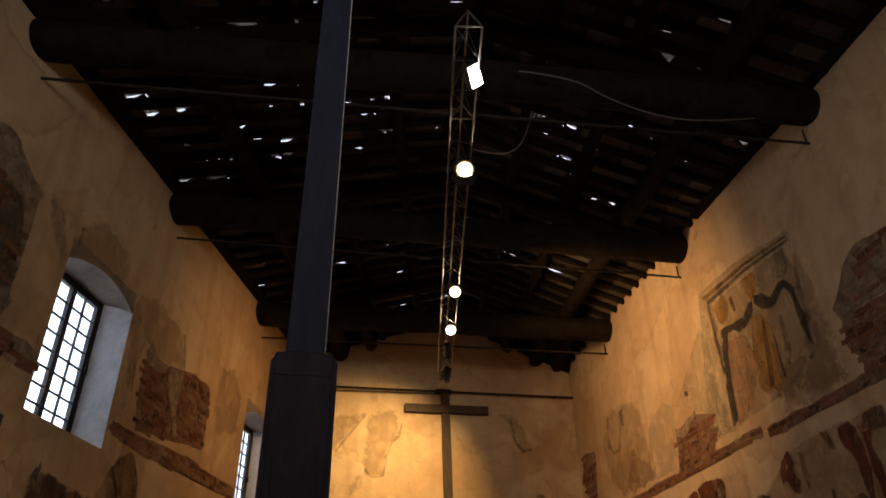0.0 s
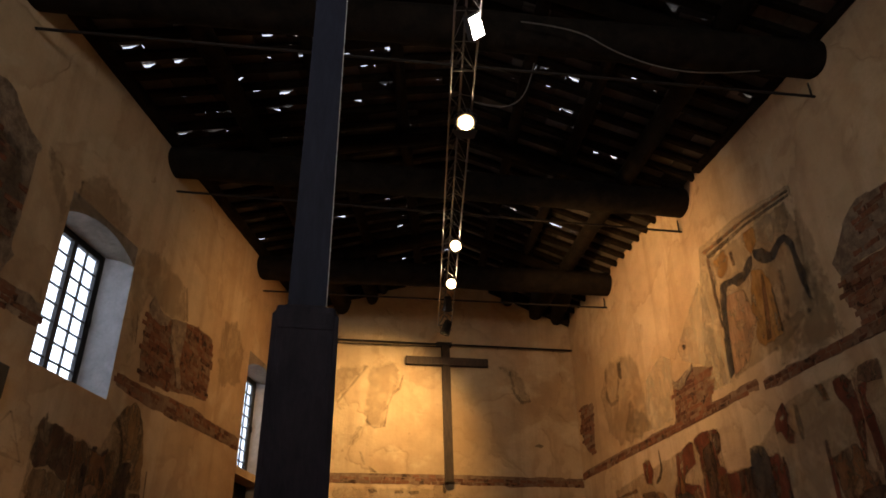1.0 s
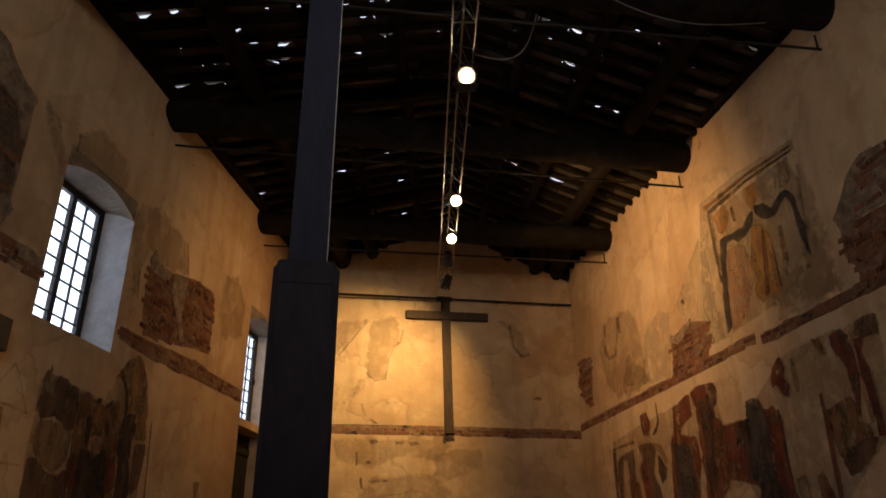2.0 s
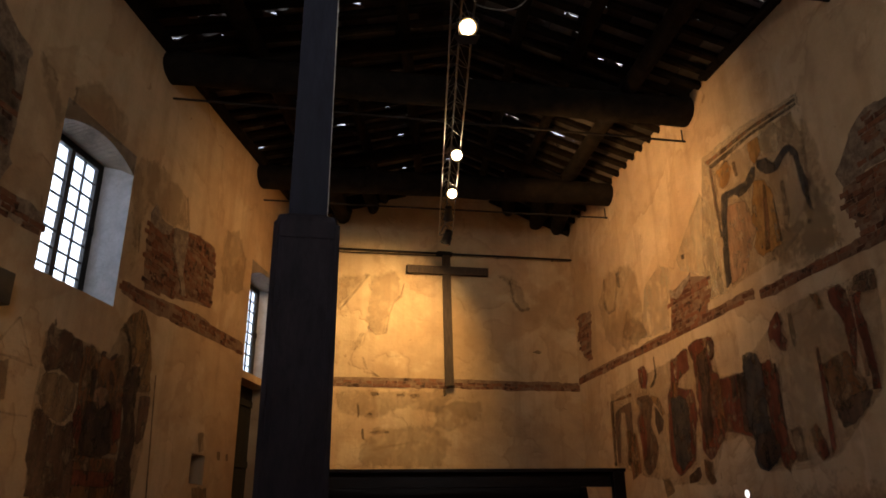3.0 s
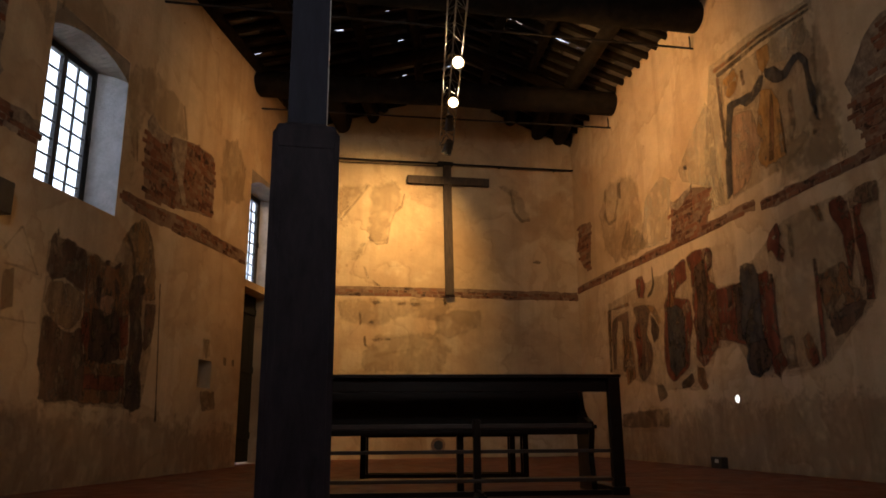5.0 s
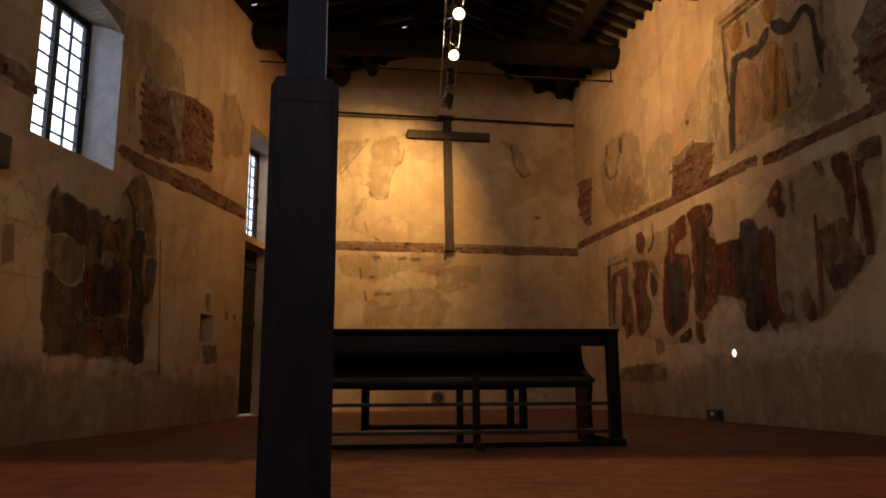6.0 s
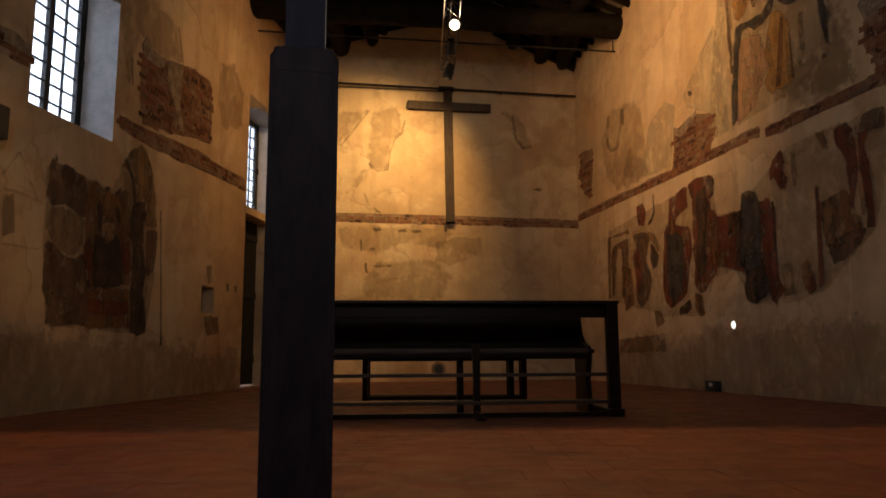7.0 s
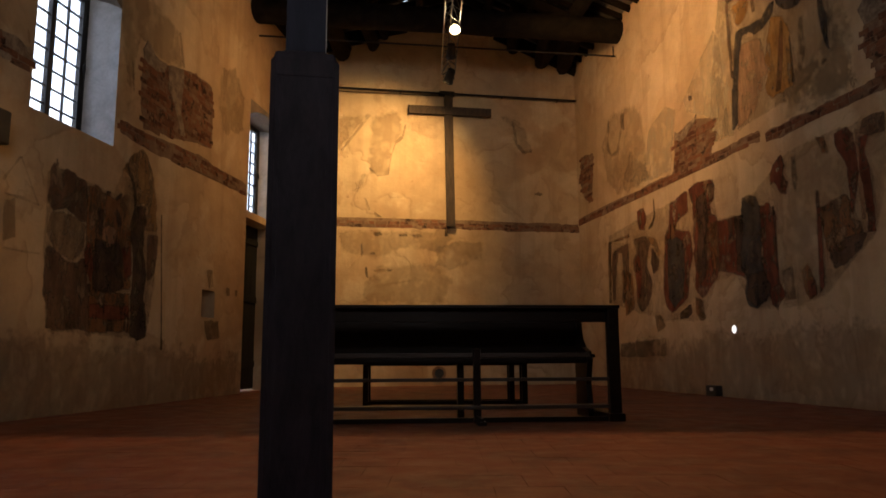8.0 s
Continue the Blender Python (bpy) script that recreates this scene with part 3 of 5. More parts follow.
def polygon(w, pts, off, seed, jit=0.022, back=0.02, step=0.06):
    """A patch with a frayed outline on a wall, off proud of it."""
    r = random.Random(seed)
    out = []
    for i, (u, z) in enumerate(pts):
        u2, z2 = pts[(i + 1) % len(pts)]
        n = max(1, int(math.hypot(u2 - u, z2 - z) / step))
        for k in range(n):
            f = k / n
            p, q = u + (u2 - u) * f, z + (z2 - z) * f
            v = noise.noise_vector(Vector((p * 5, q * 5, seed))) + 0.5 * noise.noise_vector(Vector((p * 17, q * 17, seed)))
            out.append((p + jit * v.x + r.uniform(-1, 1) * jit * 0.25, q + jit * v.y + r.uniform(-1, 1) * jit * 0.25))
    bm = bmesh.new()
    f = [bm.verts.new(on_wall(w, u, z, off)) for u, z in out]
    b = [bm.verts.new(on_wall(w, u, z, off - back)) for u, z in out]
    bm.faces.new(f)
    for i in range(len(f)):
        j = (i + 1) % len(f)
        bm.faces.new((f[i], f[j], b[j], b[i]))
    bmesh.ops.triangulate(bm, faces=bm.faces)
    return bm


def edge_distance(u, z, pts):
    best = 9.0
    for i in range(len(pts)):
        (a, b), (c, d) = pts[i - 1], pts[i]
        l = (c - a) ** 2 + (d - b) ** 2
        t = max(0.0, min(1.0, ((u - a) * (c - a) + (z - b) * (d - b)) / l)) if l else 0.0
        best = min(best, math.hypot(u - a - t * (c - a), z - b - t * (d - b)))
    return best


def inside(u, z, pts):
    c = False
    for i in range(len(pts)):
        (a, b), (d, e) = pts[i], pts[i - 1]
        if (b > z) != (e > z) and u < (d - a) * (z - b) / (e - b) + a:
            c = not c
    return c


def paint_sheet(w, pts, off, soft, cell):
    """A coat of paint on a wall; "edge" tells how far in from its outline a place lies."""
    us, zs = [p[0] for p in pts], [p[1] for p in pts]
    u0, z0 = min(us) - soft, min(zs) - soft
    nu, nz = int((max(us) + soft - u0) / cell) + 1, int((max(zs) + soft - z0) / cell) + 1
    bm = bmesh.new()
    layer = bm.verts.layers.float.new("edge")
    grid = {}
    for i in range(nu + 1):
        for k in range(nz + 1):
            u, z = u0 + i * cell, z0 + k * cell
            d = edge_distance(u, z, pts)
            d = d if inside(u, z, pts) else -d
            if d < -soft * 1.5:
                continue
            v = bm.verts.new(on_wall(w, u, z, off))
            v[layer] = max(0.0, min(1.35, 0.5 + d / (2 * soft)))
            grid[i, k] = v
    for i in range(nu):
        for k in range(nz):
            q = [grid.get(x) for x in ((i, k), (i + 1, k), (i + 1, k + 1), (i, k + 1))]
            if all(q):
                bm.faces.new(q)
    return bm


NAMES = {"soot": "dark_painted_area", "dark": "dark_painted_area", "umber": "brown_painted_area", "red": "red_painted_area",
         "ochre": "ochre_painted_area", "orange": "ochre_painted_area", "tan": "faded_area", "pale": "bare_area", "pink": "pink_painted_area",
         "slate": "grey_painted_area", "line": "drawn_line", "stain": "stain", "damp_and_shade": "damp_patch",
         "bare": "bare_area", "coat": "old_plaster_coat", "edge_line": "coat_edge"}


def paint(parent, w, kind, pts, i):
    area = abs(sum(pts[k - 1][0] * pts[k][1] - pts[k][0] * pts[k - 1][1] for k in range(len(pts)))) / 2
    around = sum(math.dist(pts[k - 1], pts[k]) for k in range(len(pts)))
    soft = max(0.022, min(0.055, 0.6 * area / around))
    if kind in ("line", "edge_line"):
        soft = 0.014
    if kind in ("damp_and_shade", "coat"):
        soft = 0.40 if kind == "damp_and_shade" else 0.13
    cell = 0.013 if kind in ("line", "edge_line") else max(0.020, min(0.045, soft * 0.8))
    return part(NAMES[kind], paint_sheet(w, pts, 0.0025 + 0.0012 * i, soft, cell), PIGMENTS[kind], parent)


fresco_l = empty("wall_fresco", "worn dark fresco fragments under a painted arch", "fresco", "frescoes", kind="")
fresco_r = empty("wall_fresco", "broken row of dark red and slate fresco fragments", "fresco", "frescoes")
fresco_u = empty("wall_fresco", "faded framed fresco with a dark painted drape and ochre shape", "fresco", "frescoes")
# arched fresco on the left wall
paint(fresco_l, "L", "tan", [(6.90, 2.40), (7.50, 2.43), (8.00, 2.40), (8.15, 2.73), (8.47, 3.06), (8.73, 2.92), (8.95, 2.14), (8.95, 1.43), (8.83, 0.79), (7.07, 0.81), (6.93, 1.57)], -1.5)
paint(fresco_l, "L", "umber", [(7.52, 2.38), (7.69, 2.41), (7.85, 2.38), (8.01, 2.33), (8.29, 2.43), (8.40, 2.05), (8.44, 1.35), (7.65, 1.26), (7.55, 1.90)], -1)
paint(fresco_l, "L", "bare", [(7.01, 1.99), (7.22, 2.04), (7.40, 1.99), (7.55, 1.95), (7.54, 1.72), (7.45, 1.58), (7.36, 1.54), (7.22, 1.58), (7.09, 1.62), (7.03, 1.69), (6.95, 1.79)], -0.5)
paint(fresco_l, "L", "soot", [(6.98, 2.48), (7.04, 2.56), (7.08, 2.47), (7.22, 2.46), (7.36, 2.43), (7.51, 2.41), (7.55, 2.20), (7.56, 1.97), (7.40, 2.00), (7.22, 2.06), (7.05, 2.01), (6.96, 2.04), (6.92, 2.11), (6.95, 2.25), (6.94, 2.40)], 0)
paint(fresco_l, "L", "soot", [(6.96, 1.63), (7.03, 1.68), (7.12, 1.60), (7.24, 1.56), (7.36, 1.52), (7.49, 1.58), (7.60, 1.60), (7.67, 1.31), (7.72, 0.85), (7.18, 0.83), (7.04, 0.86), (7.07, 1.00), (6.96, 1.18), (6.96, 1.41)], 1)
paint(fresco_l, "L", "umber", [(7.66, 1.28), (8.40, 1.30), (8.48, 0.85), (7.71, 0.83)], 2)
paint(fresco_l, "L", "red", [(7.69, 1.13), (8.42, 1.16), (8.46, 0.99), (7.70, 0.98)], 2.5)
paint(fresco_l, "L", "dark", [(7.72, 1.85), (7.90, 1.83), (8.11, 1.89), (8.19, 1.82), (8.29, 1.37), (8.12, 1.27), (7.71, 1.30), (7.70, 1.62)], 3)
paint(fresco_l, "L", "red", [(7.54, 1.70), (7.64, 1.80), (7.72, 1.50), (7.70, 1.33), (7.58, 1.47)], 4)
paint(fresco_l, "L", "red", [(8.20, 1.80), (8.40, 1.89), (8.44, 1.52), (8.30, 1.42)], 5)
paint(fresco_l, "L", "pink", [(7.81, 1.97), (7.95, 2.04), (8.08, 1.99), (8.06, 1.83), (7.94, 1.77), (7.83, 1.85)], 6)
paint(fresco_l, "L", "dark", [(7.74, 2.18), (7.83, 2.18), (7.83, 1.91), (7.76, 1.89)], 7)
paint(fresco_l, "L", "dark", [(8.04, 2.26), (8.14, 2.18), (8.17, 2.05), (8.07, 2.08)], 8)
paint(fresco_l, "L", "dark", [(7.84, 2.40), (7.93, 2.41), (7.92, 2.34), (7.85, 2.35)], 9)
paint(fresco_l, "L", "dark", [(8.02, 2.36), (8.15, 2.44), (8.13, 2.38), (8.04, 2.32)], 10)
paint(fresco_l, "L", "ochre", [(8.14, 2.72), (8.27, 2.87), (8.38, 2.99), (8.49, 3.06), (8.61, 3.03), (8.72, 2.92), (8.82, 2.69), (8.89, 2.53), (8.95, 2.14), (8.68, 2.08), (8.64, 2.41), (8.42, 2.34), (8.35, 2.57), (8.25, 2.68)], 4)
paint(fresco_l, "L", "tan", [(8.18, 2.66), (8.27, 2.66), (8.38, 2.51), (8.42, 2.34), (8.40, 2.03), (8.29, 2.02), (8.19, 2.33)], 6)
paint(fresco_l, "L", "line", [(8.18, 2.78), (8.23, 2.80), (8.34, 2.68), (8.42, 2.53), (8.45, 2.36), (8.42, 2.35), (8.38, 2.52), (8.29, 2.66)], 9)
paint(fresco_l, "L", "dark", [(8.39, 2.35), (8.65, 2.41), (8.67, 2.10), (8.66, 1.82), (8.74, 1.55), (8.71, 1.27), (8.80, 1.01), (8.82, 0.80), (8.64, 0.78), (8.47, 0.82), (8.44, 1.12), (8.44, 1.38), (8.44, 1.65), (8.36, 2.01)], 7)
paint(fresco_l, "L", "soot", [(8.70, 2.05), (8.96, 2.07), (8.96, 1.79), (8.91, 1.56), (8.76, 1.46)], 8)
paint(fresco_l, "L", "line", [(8.98, 2.35), (9.02, 2.36), (9.12, 1.31), (9.18, 0.66), (9.14, 0.66), (9.07, 1.44)], 12)
paint(fresco_l, "L", "edge_line", [(6.51, 2.42), (6.54, 2.42), (6.82, 2.01), (6.79, 2.00)], 13)
paint(fresco_l, "L", "edge_line", [(6.51, 2.42), (6.53, 2.41), (6.34, 2.14), (6.32, 2.16)], 14)
paint(fresco_l, "L", "edge_line", [(6.35, 2.04), (6.55, 2.05), (6.83, 2.02), (6.83, 2.00), (6.53, 2.02), (6.35, 2.02)], 15)
paint(fresco_l, "L", "stain", [(6.34, 1.97), (6.49, 2.02), (6.54, 1.66), (6.38, 1.60)], 16)
paint(fresco_l, "L", "edge_line", [(6.39, 1.55), (6.60, 1.55), (6.87, 1.56), (6.87, 1.54), (6.59, 1.53), (6.39, 1.53)], 17)
paint(fresco_l, "L", "stain", [(10.23, 1.08), (10.68, 1.09), (10.78, 0.84), (10.35, 0.79)], 18)
paint(fresco_l, "L", "stain", [(10.26, 1.80), (10.44, 1.81), (10.49, 1.58), (10.35, 1.54)], 19)
paint(fresco_l, "L", "stain", [(10.90, 1.61), (11.02, 1.61), (11.03, 1.49), (10.93, 1.48)], 20)
paint(fresco_l, "L", "stain", [(11.20, 1.60), (11.30, 1.60), (11.31, 1.50), (11.23, 1.49)], 21)
# row of figures low on the right wall
paint(fresco_r, "R", "tan", [(13.54, 2.81), (12.29, 2.89), (11.21, 2.95), (10.00, 3.05), (9.98, 2.45), (9.36, 2.40), (9.17, 2.60), (8.47, 2.97), (7.89, 3.00), (7.43, 2.98), (6.96, 2.95), (7.03, 2.33), (7.21, 1.78), (7.55, 1.54), (8.00, 1.21), (8.72, 1.10), (9.32, 1.14), (9.64, 1.61), (10.09, 1.58), (10.45, 1.05), (11.58, 1.11), (13.56, 1.52)], -1.0)
paint(fresco_r, "R", "umber", [(13.58, 2.69), (12.70, 2.69), (12.68, 2.64), (13.43, 2.64), (13.51, 1.52), (13.63, 1.53)], 0)
paint(fresco_r, "R", "soot", [(13.40, 2.44), (13.22, 2.52), (12.73, 2.54), (12.73, 2.06), (12.92, 1.51), (13.06, 1.49), (12.96, 2.07), (13.00, 2.40), (13.14, 2.41), (13.23, 2.12), (13.33, 1.59), (13.45, 1.57), (13.45, 2.15)], 1)
paint(fresco_r, "R", "soot", [(12.51, 2.56), (12.11, 2.56), (11.91, 2.44), (12.00, 2.26), (12.10, 2.08), (11.96, 1.87), (11.88, 1.72), (11.99, 1.50), (12.13, 1.36), (12.34, 1.28), (12.49, 1.45), (12.40, 1.73), (12.54, 2.02), (12.59, 2.19), (12.43, 2.32)], 2)
paint(fresco_r, "R", "red", [(12.52, 2.19), (12.34, 2.31), (12.25, 2.00), (12.33, 1.53), (12.46, 1.54)], 3.3)
paint(fresco_r, "R", "dark", [(11.88, 2.34), (11.75, 2.23), (11.64, 2.07), (11.71, 1.93), (11.86, 1.89), (11.92, 2.06)], 4)
paint(fresco_r, "R", "ochre", [(12.00, 2.54), (11.73, 2.46), (11.59, 2.18), (11.68, 2.16), (11.80, 2.32), (11.96, 2.44)], 3.6)
paint(fresco_r, "R", "umber", [(13.02, 2.10), (12.63, 1.99), (12.56, 1.35), (12.92, 1.26), (12.98, 1.58)], 3)
paint(fresco_r, "R", "red", [(12.36, 3.04), (12.07, 3.05), (12.01, 2.84), (12.09, 2.65), (12.31, 2.69)], 5)
paint(fresco_r, "R", "line", [(11.76, 3.13), (11.71, 3.12), (11.70, 2.81), (11.80, 2.68), (11.95, 2.63), (11.96, 2.67), (11.84, 2.75), (11.75, 2.84)], 6)
paint(fresco_r, "R", "red", [(11.23, 2.92), (10.96, 2.99), (10.70, 3.02), (10.70, 2.70), (10.89, 2.67), (11.03, 2.60), (11.11, 2.49), (10.90, 2.43), (10.68, 2.41), (10.63, 2.23), (10.64, 2.02), (10.74, 1.74), (10.82, 1.41), (11.03, 1.29), (11.31, 1.21), (11.49, 1.32), (11.55, 1.65), (11.49, 2.09), (11.42, 2.45), (11.28, 2.61)], 6)
paint(fresco_r, "R", "slate", [(11.35, 2.39), (11.09, 2.38), (10.87, 2.23), (10.86, 1.84), (10.94, 1.42), (11.20, 1.29), (11.39, 1.44), (11.39, 1.99)], 7)
paint(fresco_r, "R", "pale", [(11.11, 2.90), (11.03, 2.78), (11.10, 2.61), (11.16, 2.71)], 8)
paint(fresco_r, "R", "umber", [(11.24, 2.62), (11.07, 2.55), (11.13, 2.35), (11.27, 2.35)], 9)
paint(fresco_r, "R", "red", [(10.68, 3.05), (10.39, 3.07), (10.06, 3.06), (9.97, 2.93), (9.99, 2.72), (10.11, 2.69), (10.08, 2.55), (9.96, 2.46), (9.99, 2.29), (9.98, 2.05), (9.98, 1.73), (10.06, 1.60), (10.23, 1.50), (10.34, 1.39), (10.43, 1.36), (10.54, 1.45), (10.62, 1.54), (10.57, 1.80), (10.62, 2.06), (10.56, 2.14), (10.61, 2.31), (10.56, 2.51), (10.57, 2.73)], 8)
paint(fresco_r, "R", "dark", [(10.46, 2.84), (10.19, 2.90), (10.16, 2.64), (10.23, 2.17), (10.28, 1.68), (10.47, 1.54), (10.54, 1.80), (10.45, 2.37)], 9)
paint(fresco_r, "R", "soot", [(10.18, 3.00), (9.98, 2.96), (10.00, 2.74), (10.12, 2.72)], 10)
paint(fresco_r, "R", "pale", [(10.16, 2.92), (10.08, 2.94), (10.07, 2.79), (10.13, 2.77)], 11)
paint(fresco_r, "R", "umber", [(10.16, 2.42), (9.95, 2.41), (9.95, 1.76), (10.13, 1.73), (10.16, 2.07)], 10)
paint(fresco_r, "R", "red", [(9.98, 2.42), (9.75, 2.40), (9.56, 2.39), (9.32, 2.40), (9.40, 1.55), (9.64, 1.62), (9.83, 1.68), (9.99, 1.69)], 9)
paint(fresco_r, "R", "dark", [(9.70, 2.38), (9.60, 2.39), (9.61, 2.14), (9.71, 2.08)], 10)
paint(fresco_r, "R", "dark", [(9.56, 2.38), (9.32, 2.39), (9.39, 1.66), (9.56, 1.64)], 11)
paint(fresco_r, "R", "dark", [(11.07, 1.20), (10.75, 1.33), (10.71, 1.19), (10.85, 1.11), (11.08, 1.10)], 12)
paint(fresco_r, "R", "umber", [(10.61, 1.40), (10.40, 1.36), (10.36, 1.08), (10.52, 1.05), (10.63, 1.18)], 13)
paint(fresco_r, "R", "stain", [(11.87, 1.22), (11.63, 1.19), (11.52, 1.02), (11.78, 0.92)], 14)
paint(fresco_r, "R", "slate", [(9.37, 2.59), (9.23, 2.61), (9.07, 2.55), (9.00, 2.40), (9.01, 2.11), (9.02, 1.76), (9.02, 1.54), (8.92, 1.39), (8.90, 1.28), (9.09, 1.19), (9.25, 1.13), (9.40, 1.21), (9.44, 1.37), (9.36, 1.51), (9.45, 1.66), (9.47, 1.89), (9.38, 2.18), (9.40, 2.45)], 12)
paint(fresco_r, "R", "dark", [(9.30, 1.59), (9.02, 1.61), (8.89, 1.39), (8.97, 1.25), (9.23, 1.16), (9.40, 1.29)], 13)
paint(fresco_r, "R", "red", [(9.02, 2.40), (8.87, 2.45), (8.71, 2.36), (8.71, 2.06), (8.74, 1.72), (8.73, 1.44), (8.63, 1.28), (8.74, 1.17), (8.79, 1.05), (8.91, 1.17), (8.96, 1.39), (9.02, 1.61), (9.01, 1.97)], 11)
paint(fresco_r, "R", "dark", [(8.77, 2.39), (8.72, 2.37), (8.73, 1.86), (8.72, 1.58), (8.76, 1.58), (8.76, 2.07)], 14)
paint(fresco_r, "R", "red", [(8.76, 2.78), (8.69, 2.87), (8.53, 2.98), (8.48, 2.81), (8.53, 2.72), (8.45, 2.58), (8.49, 2.46), (8.60, 2.49), (8.69, 2.65), (8.78, 2.63)], 15)
paint(fresco_r, "R", "pale", [(8.65, 2.81), (8.55, 2.84), (8.55, 2.78), (8.64, 2.76)], 16)
paint(fresco_r, "R", "red", [(8.00, 2.39), (7.95, 2.38), (7.95, 1.93), (7.98, 1.30), (8.06, 1.23), (8.03, 1.75)], 17)
paint(fresco_r, "R", "stain", [(8.38, 2.90), (8.31, 2.88), (8.29, 2.59), (8.34, 2.45), (8.39, 2.55)], 6)
paint(fresco_r, "R", "umber", [(7.95, 3.01), (7.81, 2.96), (7.75, 2.76), (7.86, 2.79)], 15)
paint(fresco_r, "R", "red", [(7.66, 2.94), (7.47, 2.98), (7.39, 2.88), (7.37, 2.66), (7.38, 2.42), (7.42, 2.19), (7.50, 1.95), (7.52, 2.08), (7.50, 2.33), (7.52, 2.52), (7.58, 2.69), (7.65, 2.81)], 12)
paint(fresco_r, "R", "pink", [(7.37, 2.90), (7.31, 2.85), (7.30, 2.40), (7.31, 1.93), (7.37, 1.94), (7.38, 2.42)], 11)
paint(fresco_r, "R", "red", [(7.32, 2.79), (7.20, 2.79), (7.26, 2.63), (7.21, 2.44), (7.20, 2.20), (7.20, 1.97), (7.20, 1.78), (7.31, 1.79), (7.30, 1.99), (7.32, 2.23), (7.34, 2.47)], 14)
paint(fresco_r, "R", "soot", [(7.25, 2.96), (7.12, 2.98), (6.96, 2.96), (6.98, 2.76), (7.15, 2.78), (7.30, 2.85)], 15)
paint(fresco_r, "R", "soot", [(7.90, 1.65), (7.77, 1.74), (7.54, 1.80), (7.32, 1.81), (7.42, 1.65), (7.59, 1.55), (7.82, 1.46)], 5)
paint(fresco_r, "R", "umber", [(7.98, 2.19), (7.55, 2.28), (7.37, 1.82), (7.62, 1.62), (7.93, 1.67)], 4)
paint(fresco_r, "R", "umber", [(8.33, 1.53), (8.21, 1.59), (8.14, 1.44), (8.09, 1.25), (8.22, 1.18), (8.31, 1.33)], 16)
paint(fresco_r, "R", "red", [(8.25, 1.39), (8.14, 1.40), (8.11, 1.22), (8.22, 1.21)], 17)
paint(fresco_r, "R", "stain", [(8.68, 1.57), (8.48, 1.59), (8.46, 1.21), (8.64, 1.20)], 15)
paint(fresco_r, "R", "stain", [(13.19, 0.78), (11.52, 0.84), (11.51, 0.56), (13.17, 0.53)], 18)
# framed fresco above
paint(fresco_u, "R", "pale", [(9.62, 5.63), (8.65, 5.61), (7.50, 5.40), (7.51, 5.25), (8.34, 5.34), (9.36, 5.34), (9.34, 4.77), (9.32, 4.08), (9.46, 3.48), (9.90, 3.54), (10.00, 3.99), (9.82, 4.81)], -1.5)
paint(fresco_u, "R", "coat", [(7.54, 5.30), (7.47, 5.06), (7.36, 4.47), (7.32, 3.91), (7.34, 3.35), (7.83, 3.30), (8.42, 3.40), (8.34, 3.61), (7.61, 3.83), (7.62, 4.42)], -1.2)
paint(fresco_u, "R", "tan", [(9.39, 5.34), (7.65, 5.24), (7.55, 4.84), (7.61, 3.83), (8.30, 3.60), (9.37, 3.52), (9.39, 4.11)], 0)
paint(fresco_u, "R", "line", [(9.46, 5.43), (8.45, 5.40), (7.56, 5.30), (7.55, 5.26), (8.44, 5.35), (9.42, 5.35)], 1)
paint(fresco_u, "R", "umber", [(9.54, 5.53), (8.45, 5.48), (7.56, 5.36), (7.55, 5.32), (8.44, 5.43), (9.48, 5.45)], 1.8)
paint(fresco_u, "R", "soot", [(9.46, 5.37), (9.40, 5.36), (9.39, 4.88), (9.39, 4.29), (9.44, 4.29), (9.47, 4.83)], 2)
paint(fresco_u, "R", "line", [(9.44, 4.13), (9.39, 4.12), (9.42, 3.77), (9.48, 3.76)], 3)
paint(fresco_u, "R", "pink", [(9.20, 4.66), (8.74, 4.57), (8.71, 4.20), (8.63, 4.08), (8.74, 3.97), (9.00, 3.63), (9.35, 3.56), (9.33, 3.84), (9.27, 4.31)], 4)
paint(fresco_u, "R", "orange", [(8.54, 4.74), (8.33, 4.65), (8.24, 4.42), (8.23, 4.10), (8.24, 3.88), (8.25, 3.72), (8.63, 3.72), (8.77, 3.86), (8.64, 4.13), (8.71, 4.20), (8.64, 4.53)], 5)
paint(fresco_u, "R", "line", [(8.25, 4.34), (8.22, 4.33), (8.22, 3.76), (8.26, 3.76)], 6)
paint(fresco_u, "R", "umber", [(8.39, 4.61), (8.33, 4.58), (8.38, 4.09), (8.46, 3.75), (8.55, 3.76), (8.46, 4.21)], 6.5)
paint(fresco_u, "R", "orange", [(8.53, 5.28), (8.30, 5.27), (8.30, 5.06), (8.47, 4.92), (8.54, 5.06)], 6)
paint(fresco_u, "R", "orange", [(9.31, 5.24), (9.04, 5.30), (8.94, 5.14), (9.05, 4.98), (9.20, 4.92), (9.29, 5.01)], 7)
paint(fresco_u, "R", "umber", [(8.93, 5.20), (8.85, 5.19), (8.83, 4.96), (8.90, 4.97)], 8)
paint(fresco_u, "R", "pale", [(8.29, 5.33), (7.98, 5.30), (7.86, 5.10), (8.00, 4.88), (8.23, 4.93), (8.33, 5.11)], 7)
paint(fresco_u, "R", "tan", [(7.85, 5.26), (7.65, 5.24), (7.64, 4.97), (7.77, 4.85), (7.89, 4.94)], 5)
